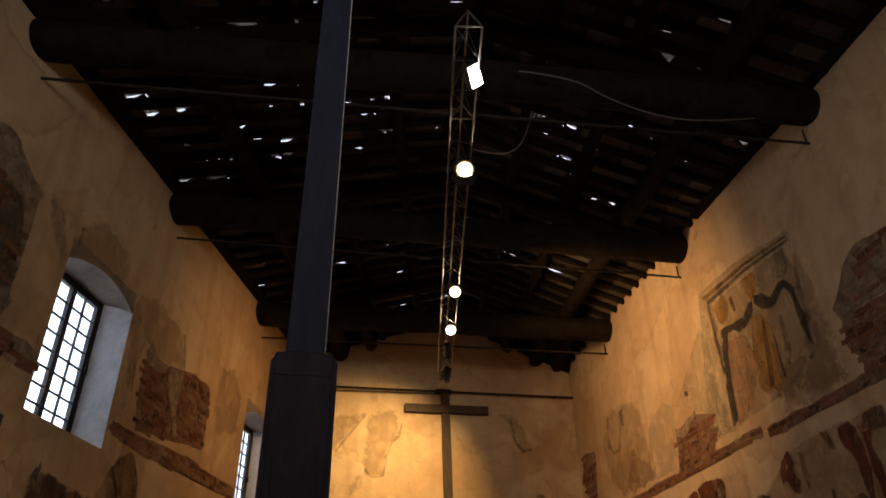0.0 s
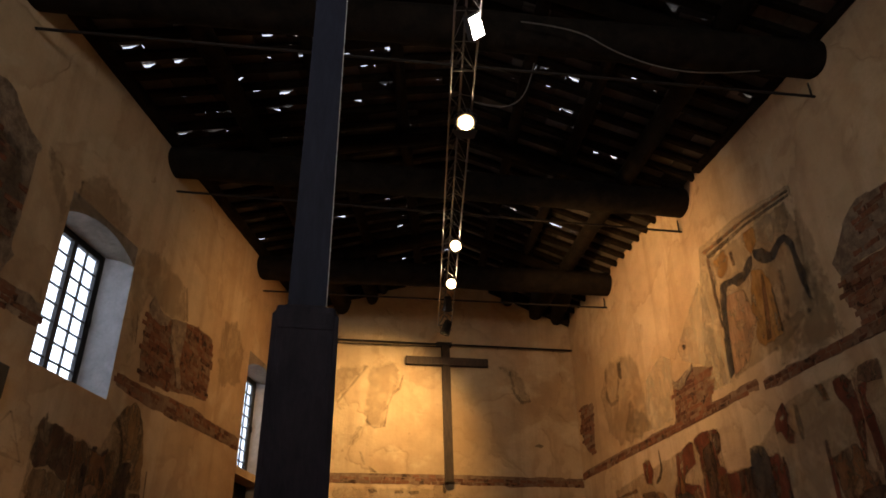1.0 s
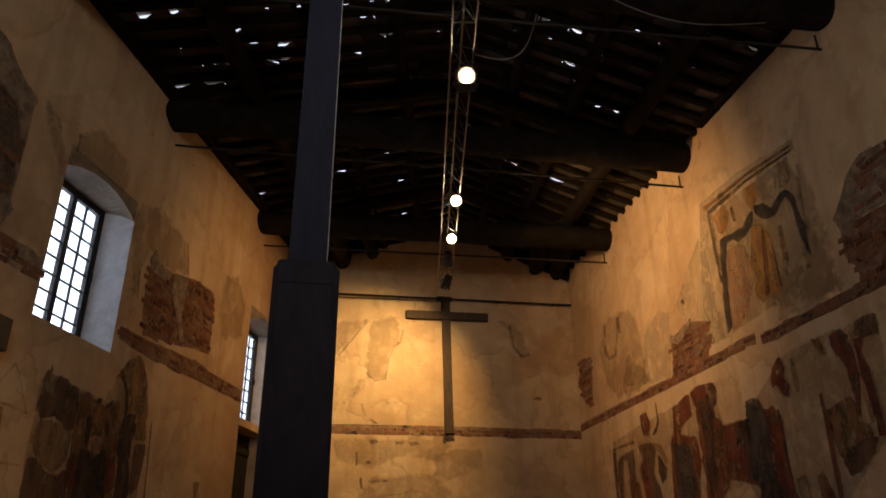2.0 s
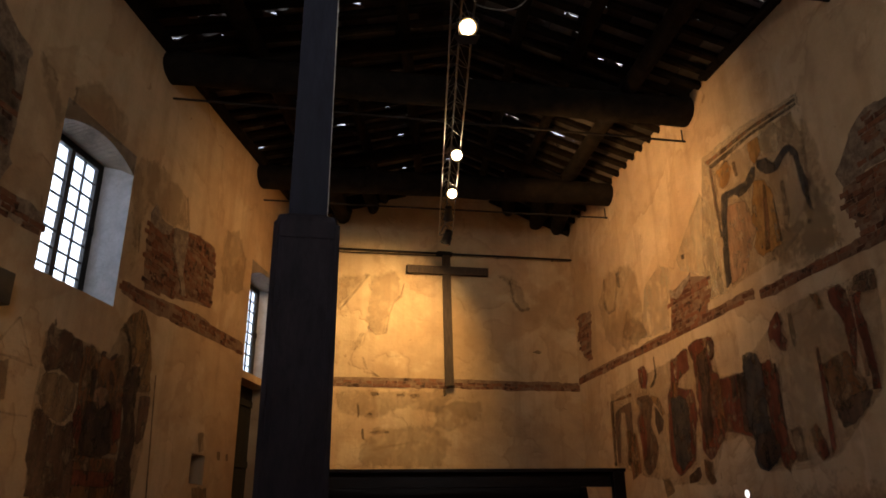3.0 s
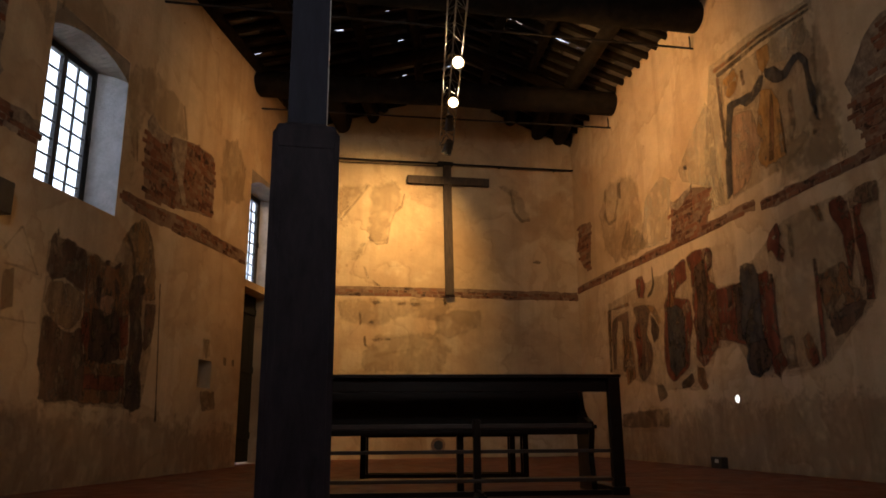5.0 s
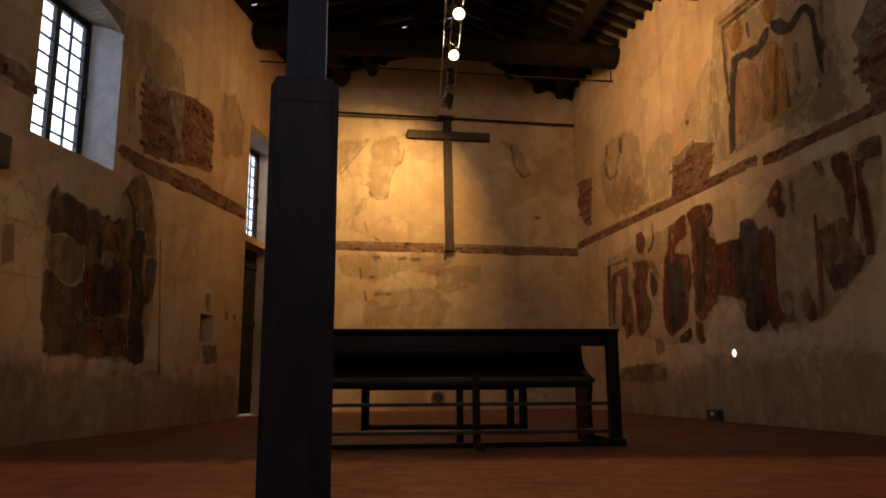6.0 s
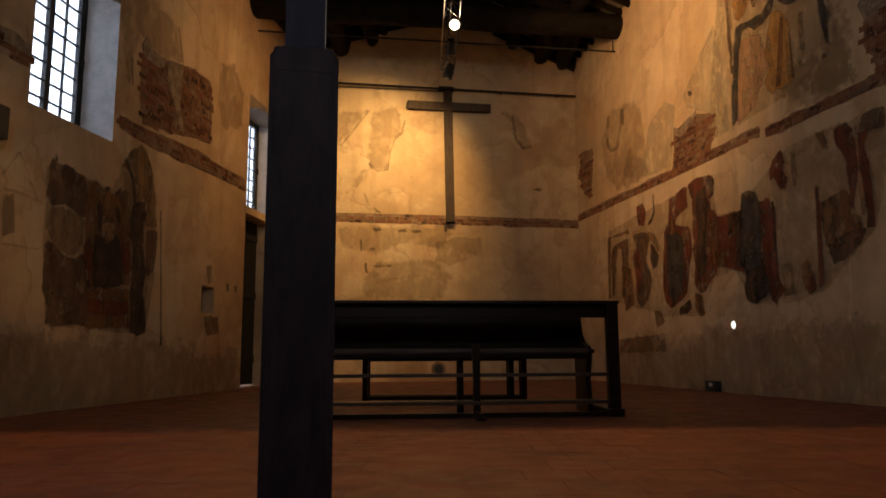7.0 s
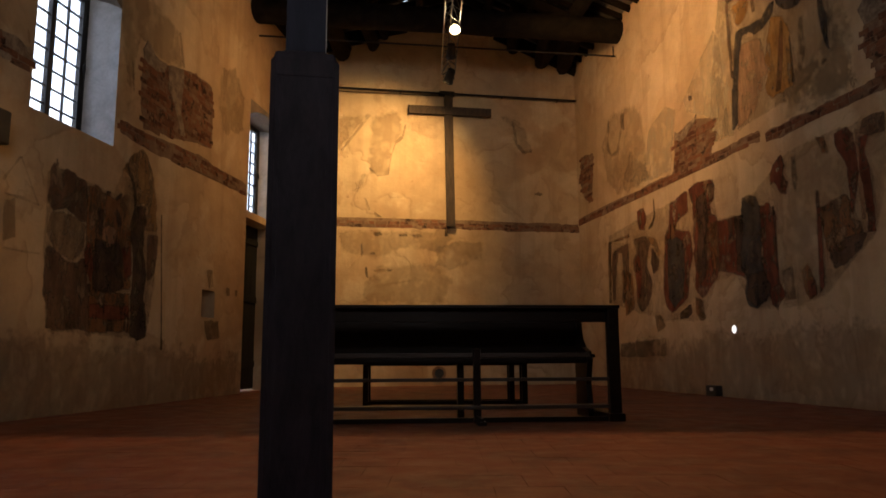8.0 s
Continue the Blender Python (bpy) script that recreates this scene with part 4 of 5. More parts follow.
paint(fresco_u, "R", "slate", [(9.27, 4.86), (9.16, 4.88), (8.92, 4.82), (8.71, 4.81), (8.56, 4.92), (8.45, 4.91), (8.48, 4.77), (8.62, 4.69), (8.74, 4.64), (8.87, 4.66), (9.00, 4.75), (9.12, 4.74), (9.21, 4.54), (9.28, 4.15), (9.35, 3.61), (9.48, 3.52), (9.45, 3.80), (9.38, 4.27), (9.33, 4.59)], 9)
paint(fresco_u, "R", "slate", [(8.43, 4.96), (8.24, 4.91), (8.11, 4.77), (8.01, 4.82), (7.89, 4.88), (7.77, 4.85), (7.69, 4.72), (7.66, 4.52), (7.61, 4.27), (7.62, 3.98), (7.60, 3.89), (7.67, 3.94), (7.72, 4.16), (7.74, 4.44), (7.76, 4.68), (7.82, 4.77), (7.93, 4.73), (8.05, 4.64), (8.18, 4.65), (8.32, 4.73), (8.44, 4.86)], 10)
paint(fresco_u, "R", "stain", [(8.06, 4.49), (7.99, 4.48), (7.99, 4.00), (8.09, 3.82), (8.13, 3.91)], 11)
paint(fresco_u, "R", "stain", [(7.73, 3.83), (7.67, 3.82), (7.69, 3.77), (7.74, 3.78)], 12)
# stains and bare coats on the end wall
paint(WALL_B, "B", "coat", [(-1.48, 5.41), (-0.98, 5.54), (-0.83, 5.27), (-0.90, 5.00), (-1.04, 4.85), (-1.12, 4.56), (-1.16, 4.22), (-1.36, 4.17), (-1.50, 4.28), (-1.49, 4.78)], 0)
paint(WALL_B, "B", "edge_line", [(-1.52, 4.30), (-1.49, 4.34), (-1.35, 4.19), (-1.15, 4.22), (-1.10, 4.60), (-1.00, 4.89), (-0.87, 5.03), (-0.81, 5.27), (-0.77, 5.28), (-0.83, 4.98), (-0.98, 4.84), (-1.07, 4.58), (-1.12, 4.20), (-1.34, 4.15)], 1)
paint(WALL_B, "B", "coat", [(-2.12, 5.35), (-1.55, 5.43), (-1.79, 5.08), (-2.07, 4.68), (-2.14, 4.63)], 0)
paint(WALL_B, "B", "edge_line", [(-1.53, 5.45), (-1.49, 5.42), (-1.76, 5.04), (-2.06, 4.62), (-2.08, 4.68), (-1.79, 5.09)], 1)
paint(WALL_B, "B", "coat", [(1.17, 5.55), (1.49, 5.52), (1.68, 5.30), (1.85, 4.83), (1.65, 4.77), (1.49, 4.96), (1.41, 5.31)], 1)
paint(WALL_B, "B", "edge_line", [(1.42, 5.46), (1.45, 5.48), (1.54, 4.99), (1.68, 4.82), (1.85, 4.85), (1.84, 4.79), (1.65, 4.77), (1.50, 4.95)], 2)
paint(WALL_B, "B", "coat", [(-1.82, 3.94), (-1.70, 4.09), (-1.59, 4.18), (-1.62, 3.93), (-1.73, 3.83), (-1.82, 3.83)], 2)
paint(WALL_B, "B", "edge_line", [(-1.62, 3.72), (-1.56, 3.70), (-1.48, 3.47), (-1.52, 3.45)], 3)
paint(WALL_B, "B", "stain", [(-1.43, 3.45), (-1.33, 3.39), (-1.21, 3.31), (-1.39, 3.32)], 3)
paint(WALL_B, "B", "stain", [(1.85, 3.90), (1.95, 3.95), (2.07, 3.92), (2.00, 3.87)], 4)
paint(WALL_B, "B", "stain", [(-1.67, 2.76), (-1.64, 2.82), (-1.61, 2.61), (-1.63, 2.48), (-1.66, 2.54)], 4)
paint(WALL_B, "B", "stain", [(-1.58, 2.31), (-1.53, 2.33), (-1.51, 2.09), (-1.56, 2.13)], 4)
paint(WALL_B, "B", "stain", [(-1.49, 2.26), (-1.24, 2.28), (-1.04, 2.27), (-1.04, 2.24), (-1.37, 2.22)], 4)
paint(WALL_B, "B", "stain", [(-1.44, 3.00), (-1.30, 3.02), (-1.23, 2.98), (-1.36, 2.94)], 4)
paint(WALL_B, "B", "stain", [(-0.94, 2.99), (-0.77, 3.01), (-0.75, 2.95), (-0.90, 2.94)], 4)
paint(WALL_B, "B", "stain", [(-0.68, 2.98), (-0.48, 3.00), (-0.46, 2.95), (-0.61, 2.91)], 5)
paint(WALL_B, "B", "stain", [(-1.48, 2.61), (-1.40, 2.62), (-1.37, 2.57), (-1.48, 2.57)], 5)
paint(WALL_B, "B", "coat", [(-2.14, 3.01), (-0.05, 3.08), (0.17, 2.93), (-0.06, 2.63), (-0.72, 2.73), (-1.37, 2.50), (-2.02, 2.60)], 3)
paint(WALL_B, "B", "coat", [(-0.17, 2.74), (0.17, 2.88), (0.74, 2.87), (0.73, 2.53), (0.39, 2.40), (0.05, 2.30), (-0.17, 2.39)], 3.5)
paint(WALL_B, "B", "coat", [(-1.37, 2.33), (-0.28, 2.39), (0.16, 2.09), (-0.07, 1.59), (-1.56, 1.59), (-1.57, 1.97)], 2)
paint(WALL_B, "B", "line", [(-0.01, 3.15), (0.03, 3.15), (0.06, 2.99), (0.01, 2.95)], 6)
# stains on the upper right wall
paint(WALL_R, "R", "coat", [(13.36, 5.06), (12.80, 5.03), (12.29, 4.93), (12.00, 4.60), (11.94, 4.06), (11.94, 3.67), (12.25, 3.44), (13.11, 3.52), (13.50, 3.86), (13.68, 4.59)], 0)
paint(WALL_R, "R", "edge_line", [(13.37, 5.01), (13.30, 4.98), (13.37, 4.49), (13.25, 4.32), (13.04, 4.33), (12.87, 4.67), (12.78, 4.64), (12.96, 4.26), (13.26, 4.26), (13.46, 4.46)], 1)
paint(WALL_R, "R", "pale", [(11.80, 4.32), (11.24, 4.54), (10.91, 4.36), (11.13, 3.45), (11.78, 3.45), (12.10, 3.51)], 1)
paint(WALL_R, "R", "pale", [(10.69, 4.43), (9.78, 5.17), (9.65, 4.83), (9.54, 3.51), (9.93, 3.53), (9.96, 3.90), (10.59, 4.21)], 1.5)
paint(WALL_R, "R", "coat", [(12.54, 4.19), (11.76, 3.54), (12.24, 3.49), (12.83, 3.69)], 2)
paint(WALL_R, "R", "dark", [(10.53, 4.45), (10.43, 4.42), (10.43, 4.35), (10.52, 4.36)], 2)
paint(WALL_R, "R", "stain", [(12.82, 4.93), (12.67, 4.94), (12.69, 4.61), (12.82, 4.66)], 3)
paint(WALL_R, "R", "coat", [(7.57, 4.36), (7.44, 4.03), (7.29, 3.38), (7.97, 3.41), (8.45, 3.59), (8.36, 3.81), (7.81, 3.93)], 1)
# cracked coats over the left wall
paint(WALL_L, "L", "coat", [(7.89, 4.66), (8.14, 4.96), (8.70, 5.00), (9.22, 4.90), (9.37, 4.45), (8.91, 4.34), (8.32, 4.41), (8.24, 3.77), (8.19, 3.46)], 0)
paint(WALL_L, "L", "edge_line", [(9.22, 4.90), (9.27, 4.92), (9.43, 4.47), (9.37, 4.45)], 1)
paint(WALL_L, "L", "edge_line", [(8.20, 4.05), (8.23, 4.06), (8.28, 3.71), (8.25, 3.70)], 2)
paint(WALL_L, "L", "edge_line", [(6.61, 4.77), (6.71, 4.82), (6.70, 5.03), (6.67, 5.02), (6.68, 4.83)], 2)
paint(WALL_L, "L", "coat", [(6.12, 5.04), (6.34, 5.01), (6.54, 4.66), (6.73, 5.06), (6.98, 5.30), (7.62, 5.23), (7.64, 4.85), (7.05, 4.78), (6.59, 4.60), (6.53, 4.42), (6.29, 4.63)], 1)
paint(WALL_L, "L", "coat", [(10.43, 4.33), (10.56, 4.94), (10.96, 5.10), (11.39, 4.77), (11.34, 4.17), (10.64, 3.95)], 1)
# Damp band along the foot of the right wall.
paint(WALL_R, "R", "damp_and_shade", [(13.6, 0.72), (12.2, 0.86), (11.0, 0.70), (10.2, 0.92), (9.1, 0.80), (8.0, 0.95), (7.0, 0.82), (6.0, 0.8), (6.0, -0.6), (10.0, -0.6), (13.6, -0.6)], -1.0)
# Dark foot of the left wall: shadow at its base put into colour.
paint(WALL_L, "L", "damp_and_shade", [(6.1, 0.72), (7.2, 0.80), (8.2, 0.66), (9.4, 0.74), (10.6, 0.58), (11.5, 0.66), (11.5, -0.6), (8.0, -0.6), (5.0, -0.6), (5.0, 0.7)], -1.0)

# ---- bare brick ----


def brick_mesh(length, high, seed):
    r = random.Random(seed)
    bm = boxed(-length / 2, length / 2, -0.010, 0.02, -high / 2, high / 2, bevel=0.0)
    bmesh.ops.subdivide_edges(bm, edges=[e for e in bm.edges if abs(e.verts[0].co.x - e.verts[1].co.x) > 0.05], cuts=2)
    for v in bm.verts:
        v.co += Vector((r.uniform(-1, 1) * 0.006, r.uniform(-1, 1) * 0.004, r.uniform(-1, 1) * 0.007))
    me = bpy.data.meshes.new("brick")
    bm.to_mesh(me)
    bm.free()
    me.materials.append(BRICK)
    return me


BRICKS = [brick_mesh(l, 0.056, i) for i, l in enumerate((0.24, 0.22, 0.20, 0.25, 0.12, 0.16, 0.11))]


def brick_field(parent, w, pts, seed, missing=0.06, base=MORTAR, course=0.064):
    r = random.Random(seed)
    part("mortar_bed", polygon(w, pts, 0.003, seed, 0.035), base, parent)
    us, zs = [p[0] for p in pts], [p[1] for p in pts]
    z, row = min(zs) + 0.03, 0
    while z < max(zs):
        u = min(us) - 0.26 * r.random()
        while u < max(us):
            me = r.choice(BRICKS)
            half = max(v.co.x for v in me.vertices)
            u += half
            if inside(u, z, pts) and inside(u, z + 0.02, pts) and r.random() > missing:
                ob = new("brick", me)
                ob.parent = parent
                m = wm(w, u, z + r.uniform(-1, 1) * 0.004, 0.0)
                ob.matrix_world = m @ pose(0, r.uniform(-0.003, 0.006), 0, r.uniform(-2, 2), r.uniform(-1.2, 1.2), r.uniform(-1.5, 1.5))
            u += half + 0.009
        z += course
        row += 1


brick_field(WALL_L, "L", [(8.44, 4.18), (8.76, 4.32), (8.99, 4.32), (9.45, 4.46), (9.74, 4.51), (10.23, 4.51), (10.27, 4.27), (10.28, 3.60), (9.66, 3.52), (9.20, 3.42), (8.51, 3.34), (8.45, 3.62), (8.42, 3.91)], 1, 0.10, MORTAR, 0.061)
part("old_mortar", polygon("L", [(8.99, 4.34), (9.37, 4.45), (9.38, 4.20), (9.33, 3.86), (9.50, 3.57), (9.38, 3.50), (9.20, 3.81), (9.02, 4.02)], 0.016, 31, 0.05), RUBBLE, WALL_L)
part("old_mortar", polygon("L", [(8.43, 4.30), (8.50, 4.45), (8.60, 4.41), (8.70, 4.26), (8.95, 4.34), (8.90, 4.18), (8.66, 4.14), (8.45, 4.18)], 0.015, 32, 0.03), RUBBLE, WALL_L)
brick_field(WALL_R, "R", [(11.00, 4.02), (10.74, 3.91), (10.66, 3.97), (10.34, 4.05), (10.22, 3.92), (10.09, 3.94), (9.92, 3.88), (9.93, 3.67), (10.02, 3.39), (11.11, 3.37), (10.99, 3.60)], 2, 0.05)
part("old_mortar", polygon("R", [(10.98, 4.03), (10.78, 3.92), (10.66, 3.99), (10.34, 4.08), (10.36, 3.99), (10.62, 3.86), (10.80, 3.80), (10.95, 3.90)], 0.018, 33, 0.03), RUBBLE, WALL_R)
brick_field(WALL_R, "R", [(14.75, 4.68), (14.10, 4.58), (14.25, 3.62), (14.65, 3.78), (14.78, 4.1)], 3, 0.15)
brick_field(WALL_R, "R", [(7.14, 3.95), (6.98, 3.92), (6.79, 3.98), (6.40, 3.98), (6.0, 3.98), (6.0, 3.2), (6.76, 3.21), (7.01, 3.22), (7.03, 3.48), (7.17, 3.69)], 4, 0.06)
brick_field(WALL_R, "R", [(7.23, 4.13), (6.93, 4.35), (6.90, 4.48), (6.68, 4.61), (6.50, 4.62), (6.0, 4.55), (6.0, 3.98), (6.40, 3.98), (6.78, 3.98), (6.97, 3.93), (7.12, 3.97)], 8, 0.62, RUBBLE)
brick_field(WALL_L, "L", [(8.06, 3.28), (8.36, 3.30), (8.62, 3.28), (9.10, 3.33), (9.70, 3.36), (9.94, 3.40), (10.42, 3.35), (11.02, 3.37), (11.55, 3.36), (11.58, 3.20), (10.97, 3.17), (10.47, 3.17), (9.76, 3.15), (9.14, 3.11), (8.64, 3.10), (8.06, 3.14)], 5, 0.30, MORTAR)
brick_field(WALL_L, "L", [(5.6, 3.50), (6.16, 3.50), (6.35, 3.51), (6.58, 3.51), (6.62, 3.36), (6.45, 3.28), (6.27, 3.25), (5.6, 3.25)], 6, 0.3, RUBBLE)
part("broken_plaster", polygon("L", [(4.9, 5.25), (5.19, 5.25), (5.42, 5.31), (5.75, 5.06), (6.00, 4.99), (5.97, 4.68), (5.97, 4.30), (5.99, 3.90), (6.04, 3.78), (5.96, 3.55), (5.3, 3.52), (4.9, 3.9)], 0.003, 7, 0.04), RUBBLE, WALL_L)
brick_field(WALL_L, "L", [(5.2, 4.9), (5.75, 4.75), (5.93, 4.5), (5.95, 3.9), (5.6, 3.7), (5.2, 3.9)], 9, 0.72, RUBBLE)


def band(parent, w, u0, u1, z, thick, seed, missing):
    pts, n = [], 14
    for i in range(n + 1):
        u = u0 + (u1 - u0) * i / n
        pts.append((u, z + thick / 2 + 0.012 * noise.noise(Vector((u, seed, 0)))))
    for i in range(n, -1, -1):
        u = u0 + (u1 - u0) * i / n
        pts.append((u, z - thick / 2 + 0.015 * noise.noise(Vector((u, seed, 5)))))
    brick_field(parent, w, pts, seed, missing)


band(WALL_R, "R", 6.0, 8.80, 3.265, 0.125, 21, 0.10)
band(WALL_R, "R", 8.93, 14.95, 3.325, 0.135, 22, 0.16)
band(WALL_B, "B", CORNER_L[0] + 0.02, CORNER_R[0] - 0.02, 3.205, 0.17, 23, 0.15)

# ---- pillar ----


def chamfered(bm, cx, cy, half, cham, z0, z1, half2=None):
    h2 = half if half2 is None else half2
    rings = []
    for z, h in ((z0, half), (z1, h2)):
        k = cham * h / half
        pts = [(h, -h + k), (h, h - k), (h - k, h), (-h + k, h), (-h, h - k), (-h, -h + k), (-h + k, -h), (h - k, -h)]
        rings.append([bm.verts.new((cx + x, cy + y, z)) for x, y in pts])
    bm.faces.new(rings[0][::-1])
    bm.faces.new(rings[1])
    for i in range(8):
        j = (i + 1) % 8
        bm.faces.new((rings[0][i], rings[0][j], rings[1][j], rings[1][i]))
    return bm


def pillar():
    thing = empty("pillar", "dark blue painted square timber pillar on a boxed base", "pillar")
    thing.matrix_world = pose(-0.503, 2.505, 0, 0, 0, 11.3)
    b, t = 0.113, 0.0695
    part("base", chamfered(bmesh.new(), 0, 0, b, 0.012, 0.004, 1.580), PILLAR, thing, "dull grey-blue boxed base")
    for x in (-1, 1):
        part("corner_strip", boxed(min(x * (b - 0.016), x * (b + 0.004)), max(x * (b - 0.016), x * (b + 0.004)), -b - 0.004, -b + 0.016, 0.004, 1.570, bevel=0.004), PILLAR, thing)
    part("top_moulding", boxed(-b + 0.004, b - 0.004, -b - 0.003, b - 0.004, 1.515, 1.530, bevel=0.003), PILLAR, thing)
    part("cap", chamfered(bmesh.new(), 0, 0, b - 0.004, 0.010, 1.580, 1.606, b - 0.010), PILLAR, thing)
    part("collar", chamfered(bmesh.new(), 0, 0, b - 0.020, 0.014, 1.604, 1.622, b - 0.034), PILLAR, thing, "worn sloping collar round the shaft")
    for x in (-1, 1):
        part("panel_bead", boxed(x * (b - 0.034) - 0.003, x * (b - 0.034) + 0.003, -b - 0.003, -b + 0.004, 0.02, 1.512, bevel=0.001), PILLAR, thing)
    for y in (-0.75, 0.75):
        part("panel_bead", boxed(b - 0.004, b + 0.003, y * b - 0.003, y * b + 0.003, 0.02, 1.512, bevel=0.001), PILLAR, thing)
    part("shaft", boxed(-t, t, -t, t, 1.598, 7.62, bevel=0.002), SHAFT, thing, "narrow dark blue shaft")
    # Thin white rod draws the bright line along the shaft's edge.
    part("cable", rodded((t + 0.0015, -t - 0.001, 1.60), (t + 0.0015, -t - 0.001, 7.6), 0.0014, seg=6), WHITE, thing, "thin bright line down the edge")
    part("cable_clip", boxed(b, b + 0.008, -0.02, 0.0, 1.07, 1.10, bevel=0.002), BLACKMETAL, thing)


pillar()

# ---- cross and the bar that carries it ----
thing = empty("wall_cross", "large dark weathered wooden cross fixed to the end wall", "cross")
thing.matrix_world = wm("B", 0.11, 3.15, 0.0)
part("upright", boxed(-0.085, 0.085, -0.13, -0.04, 0.0, 2.76, pose(0, 0, 0, 0, -0.8, 0), bevel=0.008), CROSSWOOD, thing)
part("crossbar", boxed(-0.86, 0.87, -0.155, -0.05, 2.33, 2.50, pose(0, 0, 0, 0, -0.3, 0), bevel=0.008), CROSSWOOD, thing)
thing = empty("wall_rail", "long thin dark iron rail across the end wall", "rail")
a, b = on_wall("B", CORNER_L[0] + 0.02, 5.93, 0.12), on_wall("B", CORNER_R[0] - 0.02, 5.95, 0.12)
part("bar", rodded(a, b, 0.022, seg=8), IRON, thing)
part("bar", rodded(a + Vector((0, 0.02, -0.07)), a.lerp(b, 0.52) + Vector((0, 0.02, -0.05)), 0.010, seg=6), IRON, thing)
part("bracket", boxed(-0.12, 0.20, -0.14, 0.0, 5.91, 5.99, wm("B", 0.0, 0.0), bevel=0.01), IRON, thing)
for u in (-2.2, -0.9, 1.2, 2.4):
    part("bracket", rodded(on_wall("B", u, 5.94, -0.01), on_wall("B", u, 5.94, 0.12), 0.010, seg=6), IRON, thing)

# ---- lighting truss ----


def lighting_truss():
    thing = empty("lighting_truss", "slim aluminium triangular lighting truss hung under the roof", "truss")
    a, b = Vector((0.305, 4.60, TRUSS_Z)), Vector((0.075, 12.95, TRUSS_Z))
    side = Vector((1, (a.x - b.x) / (b.y - a.y), 0)).normalized()
    lo, ro, to = side * -0.125, side * 0.125, Vector((0, 0, 0.215))
    for o in (lo, ro, to):
        part("chord", rodded(a + o, b + o, 0.0115, seg=8), ALU, thing)
    n = 20
    for i in range(n):
        p, q = a.lerp(b, i / n), a.lerp(b, (i + 1) / n)
        m = p.lerp(q, 0.5)
        bm = bmesh.new()
        for s in (lo, ro):
            rod(bm, p + s, m + to, 0.0045, seg=5)
            rod(bm, m + to, q + s, 0.0045, seg=5)
        if i % 2 == 0:
            rod(bm, p + lo, q + ro, 0.005, seg=5)
        part("lacing", bm, ALU, thing)
    for f in (0.0, 0.15, 0.62, 1.0):
        p = a.lerp(b, f)
        bm = bmesh.new()
        rod(bm, p + lo, p + ro, 0.010, seg=6)
        rod(bm, p + lo, p + to, 0.010, seg=6)
        rod(bm, p + ro, p + to, 0.010, seg=6)
        part("end_frame", bm, ALU, thing)
    for c in (6.10, 9.05, 12.32):
        f = (c + 0.03 - a.y) / (b.y - a.y)
        p = a.lerp(b, f) + to
        part("hanger", rodded(p, (p.x, p.y, 6.35), 0.008, seg=6), IRON, thing)
    return a, b


TA, TB = lighting_truss()


def lamp_can(at, target, r, length, lit, label):
    """A stage lamp: yoke, can, front ring and lens."""
    thing = empty("stage_lamp", label, "spotlight", "lamps on the truss")
    thing.matrix_world = look(at, target)
    bm = bmesh.new()
    bmesh.ops.create_cone(bm, cap_ends=True, segments=20, radius1=r, radius2=r * 0.75, depth=length, matrix=pose(0, 0, length / 2 + 0.012, 0, 0, 0))
    can = part("can", bm, BLACKMETAL, thing)
    bm = bmesh.new()
    for i in range(20):
        a, b = 2 * math.pi * i / 20, 2 * math.pi * (i + 1) / 20
        rod(bm, (math.cos(a) * r, math.sin(a) * r, 0), (math.cos(b) * r, math.sin(b) * r, 0), 0.010, seg=5)
    part("front_ring", bm, BLACKMETAL, can)
    bm = bmesh.new()
    if lit:
        # Emissive disc behind the lens stands in for its warm halo of glare.
        rim = bmesh.new()
        bmesh.ops.create_uvsphere(rim, u_segments=20, v_segments=10, radius=r * 1.02, matrix=pose(0, 0, 0.004) @ Matrix.Diagonal((1, 1, 0.12, 1)))
        part("halo_disc", rim, HALOGLOW, can, "warm glowing disc standing in for the lamp's halo", smooth=True)
    bmesh.ops.create_uvsphere(bm, u_segments=18, v_segments=9, radius=r * 0.76, matrix=Matrix.Diagonal((1, 1, 0.30, 1)))
    part("lens", bm, LAMPGLOW if lit else GLASS, can, "glowing warm lens" if lit else "dark lens", smooth=True)
    bm = bmesh.new()
    up = thing.matrix_world.inverted()
    top = up @ Vector((at[0], at[1], TRUSS_Z + 0.005))
    for s in (-1, 1):
        rod(bm, (s * (r + 0.015), 0, 0.08), (s * (r + 0.015), 0.0 + top.y * 0.5, 0.08 + (top.z - 0.08) * 0.5), 0.007, seg=6)
        rod(bm, (s * (r + 0.015), top.y * 0.5, 0.08 + (top.z - 0.08) * 0.5), top, 0.007, seg=6)
    part("yoke", bm, BLACKMETAL, thing)
    return thing


lamp_can((0.305, 6.46, 5.59), (0.1, 1.0, 1.2), 0.105, 0.20, True, "lit warm halogen lamp hung under the truss")
lamp_can((0.235, 9.55, 5.70), (0.1, 1.0, 1.2), 0.095, 0.20, True, "lit warm halogen lamp hung under the truss")
lamp_can((0.18, 10.88, 5.70), (0.1, 1.0, 1.2), 0.095, 0.20, True, "lit warm halogen lamp hung under the truss")
lamp_can((0.12, 11.85, 5.66), (0.0, 14.5, 3.5), 0.085, 0.22, False, "black stage lamp turned to the end wall")
lamp_can((0.07, 12.85, 5.60), (-0.6, 14.3, 4.0), 0.095, 0.24, True, "black stage lamp lighting the end wall")


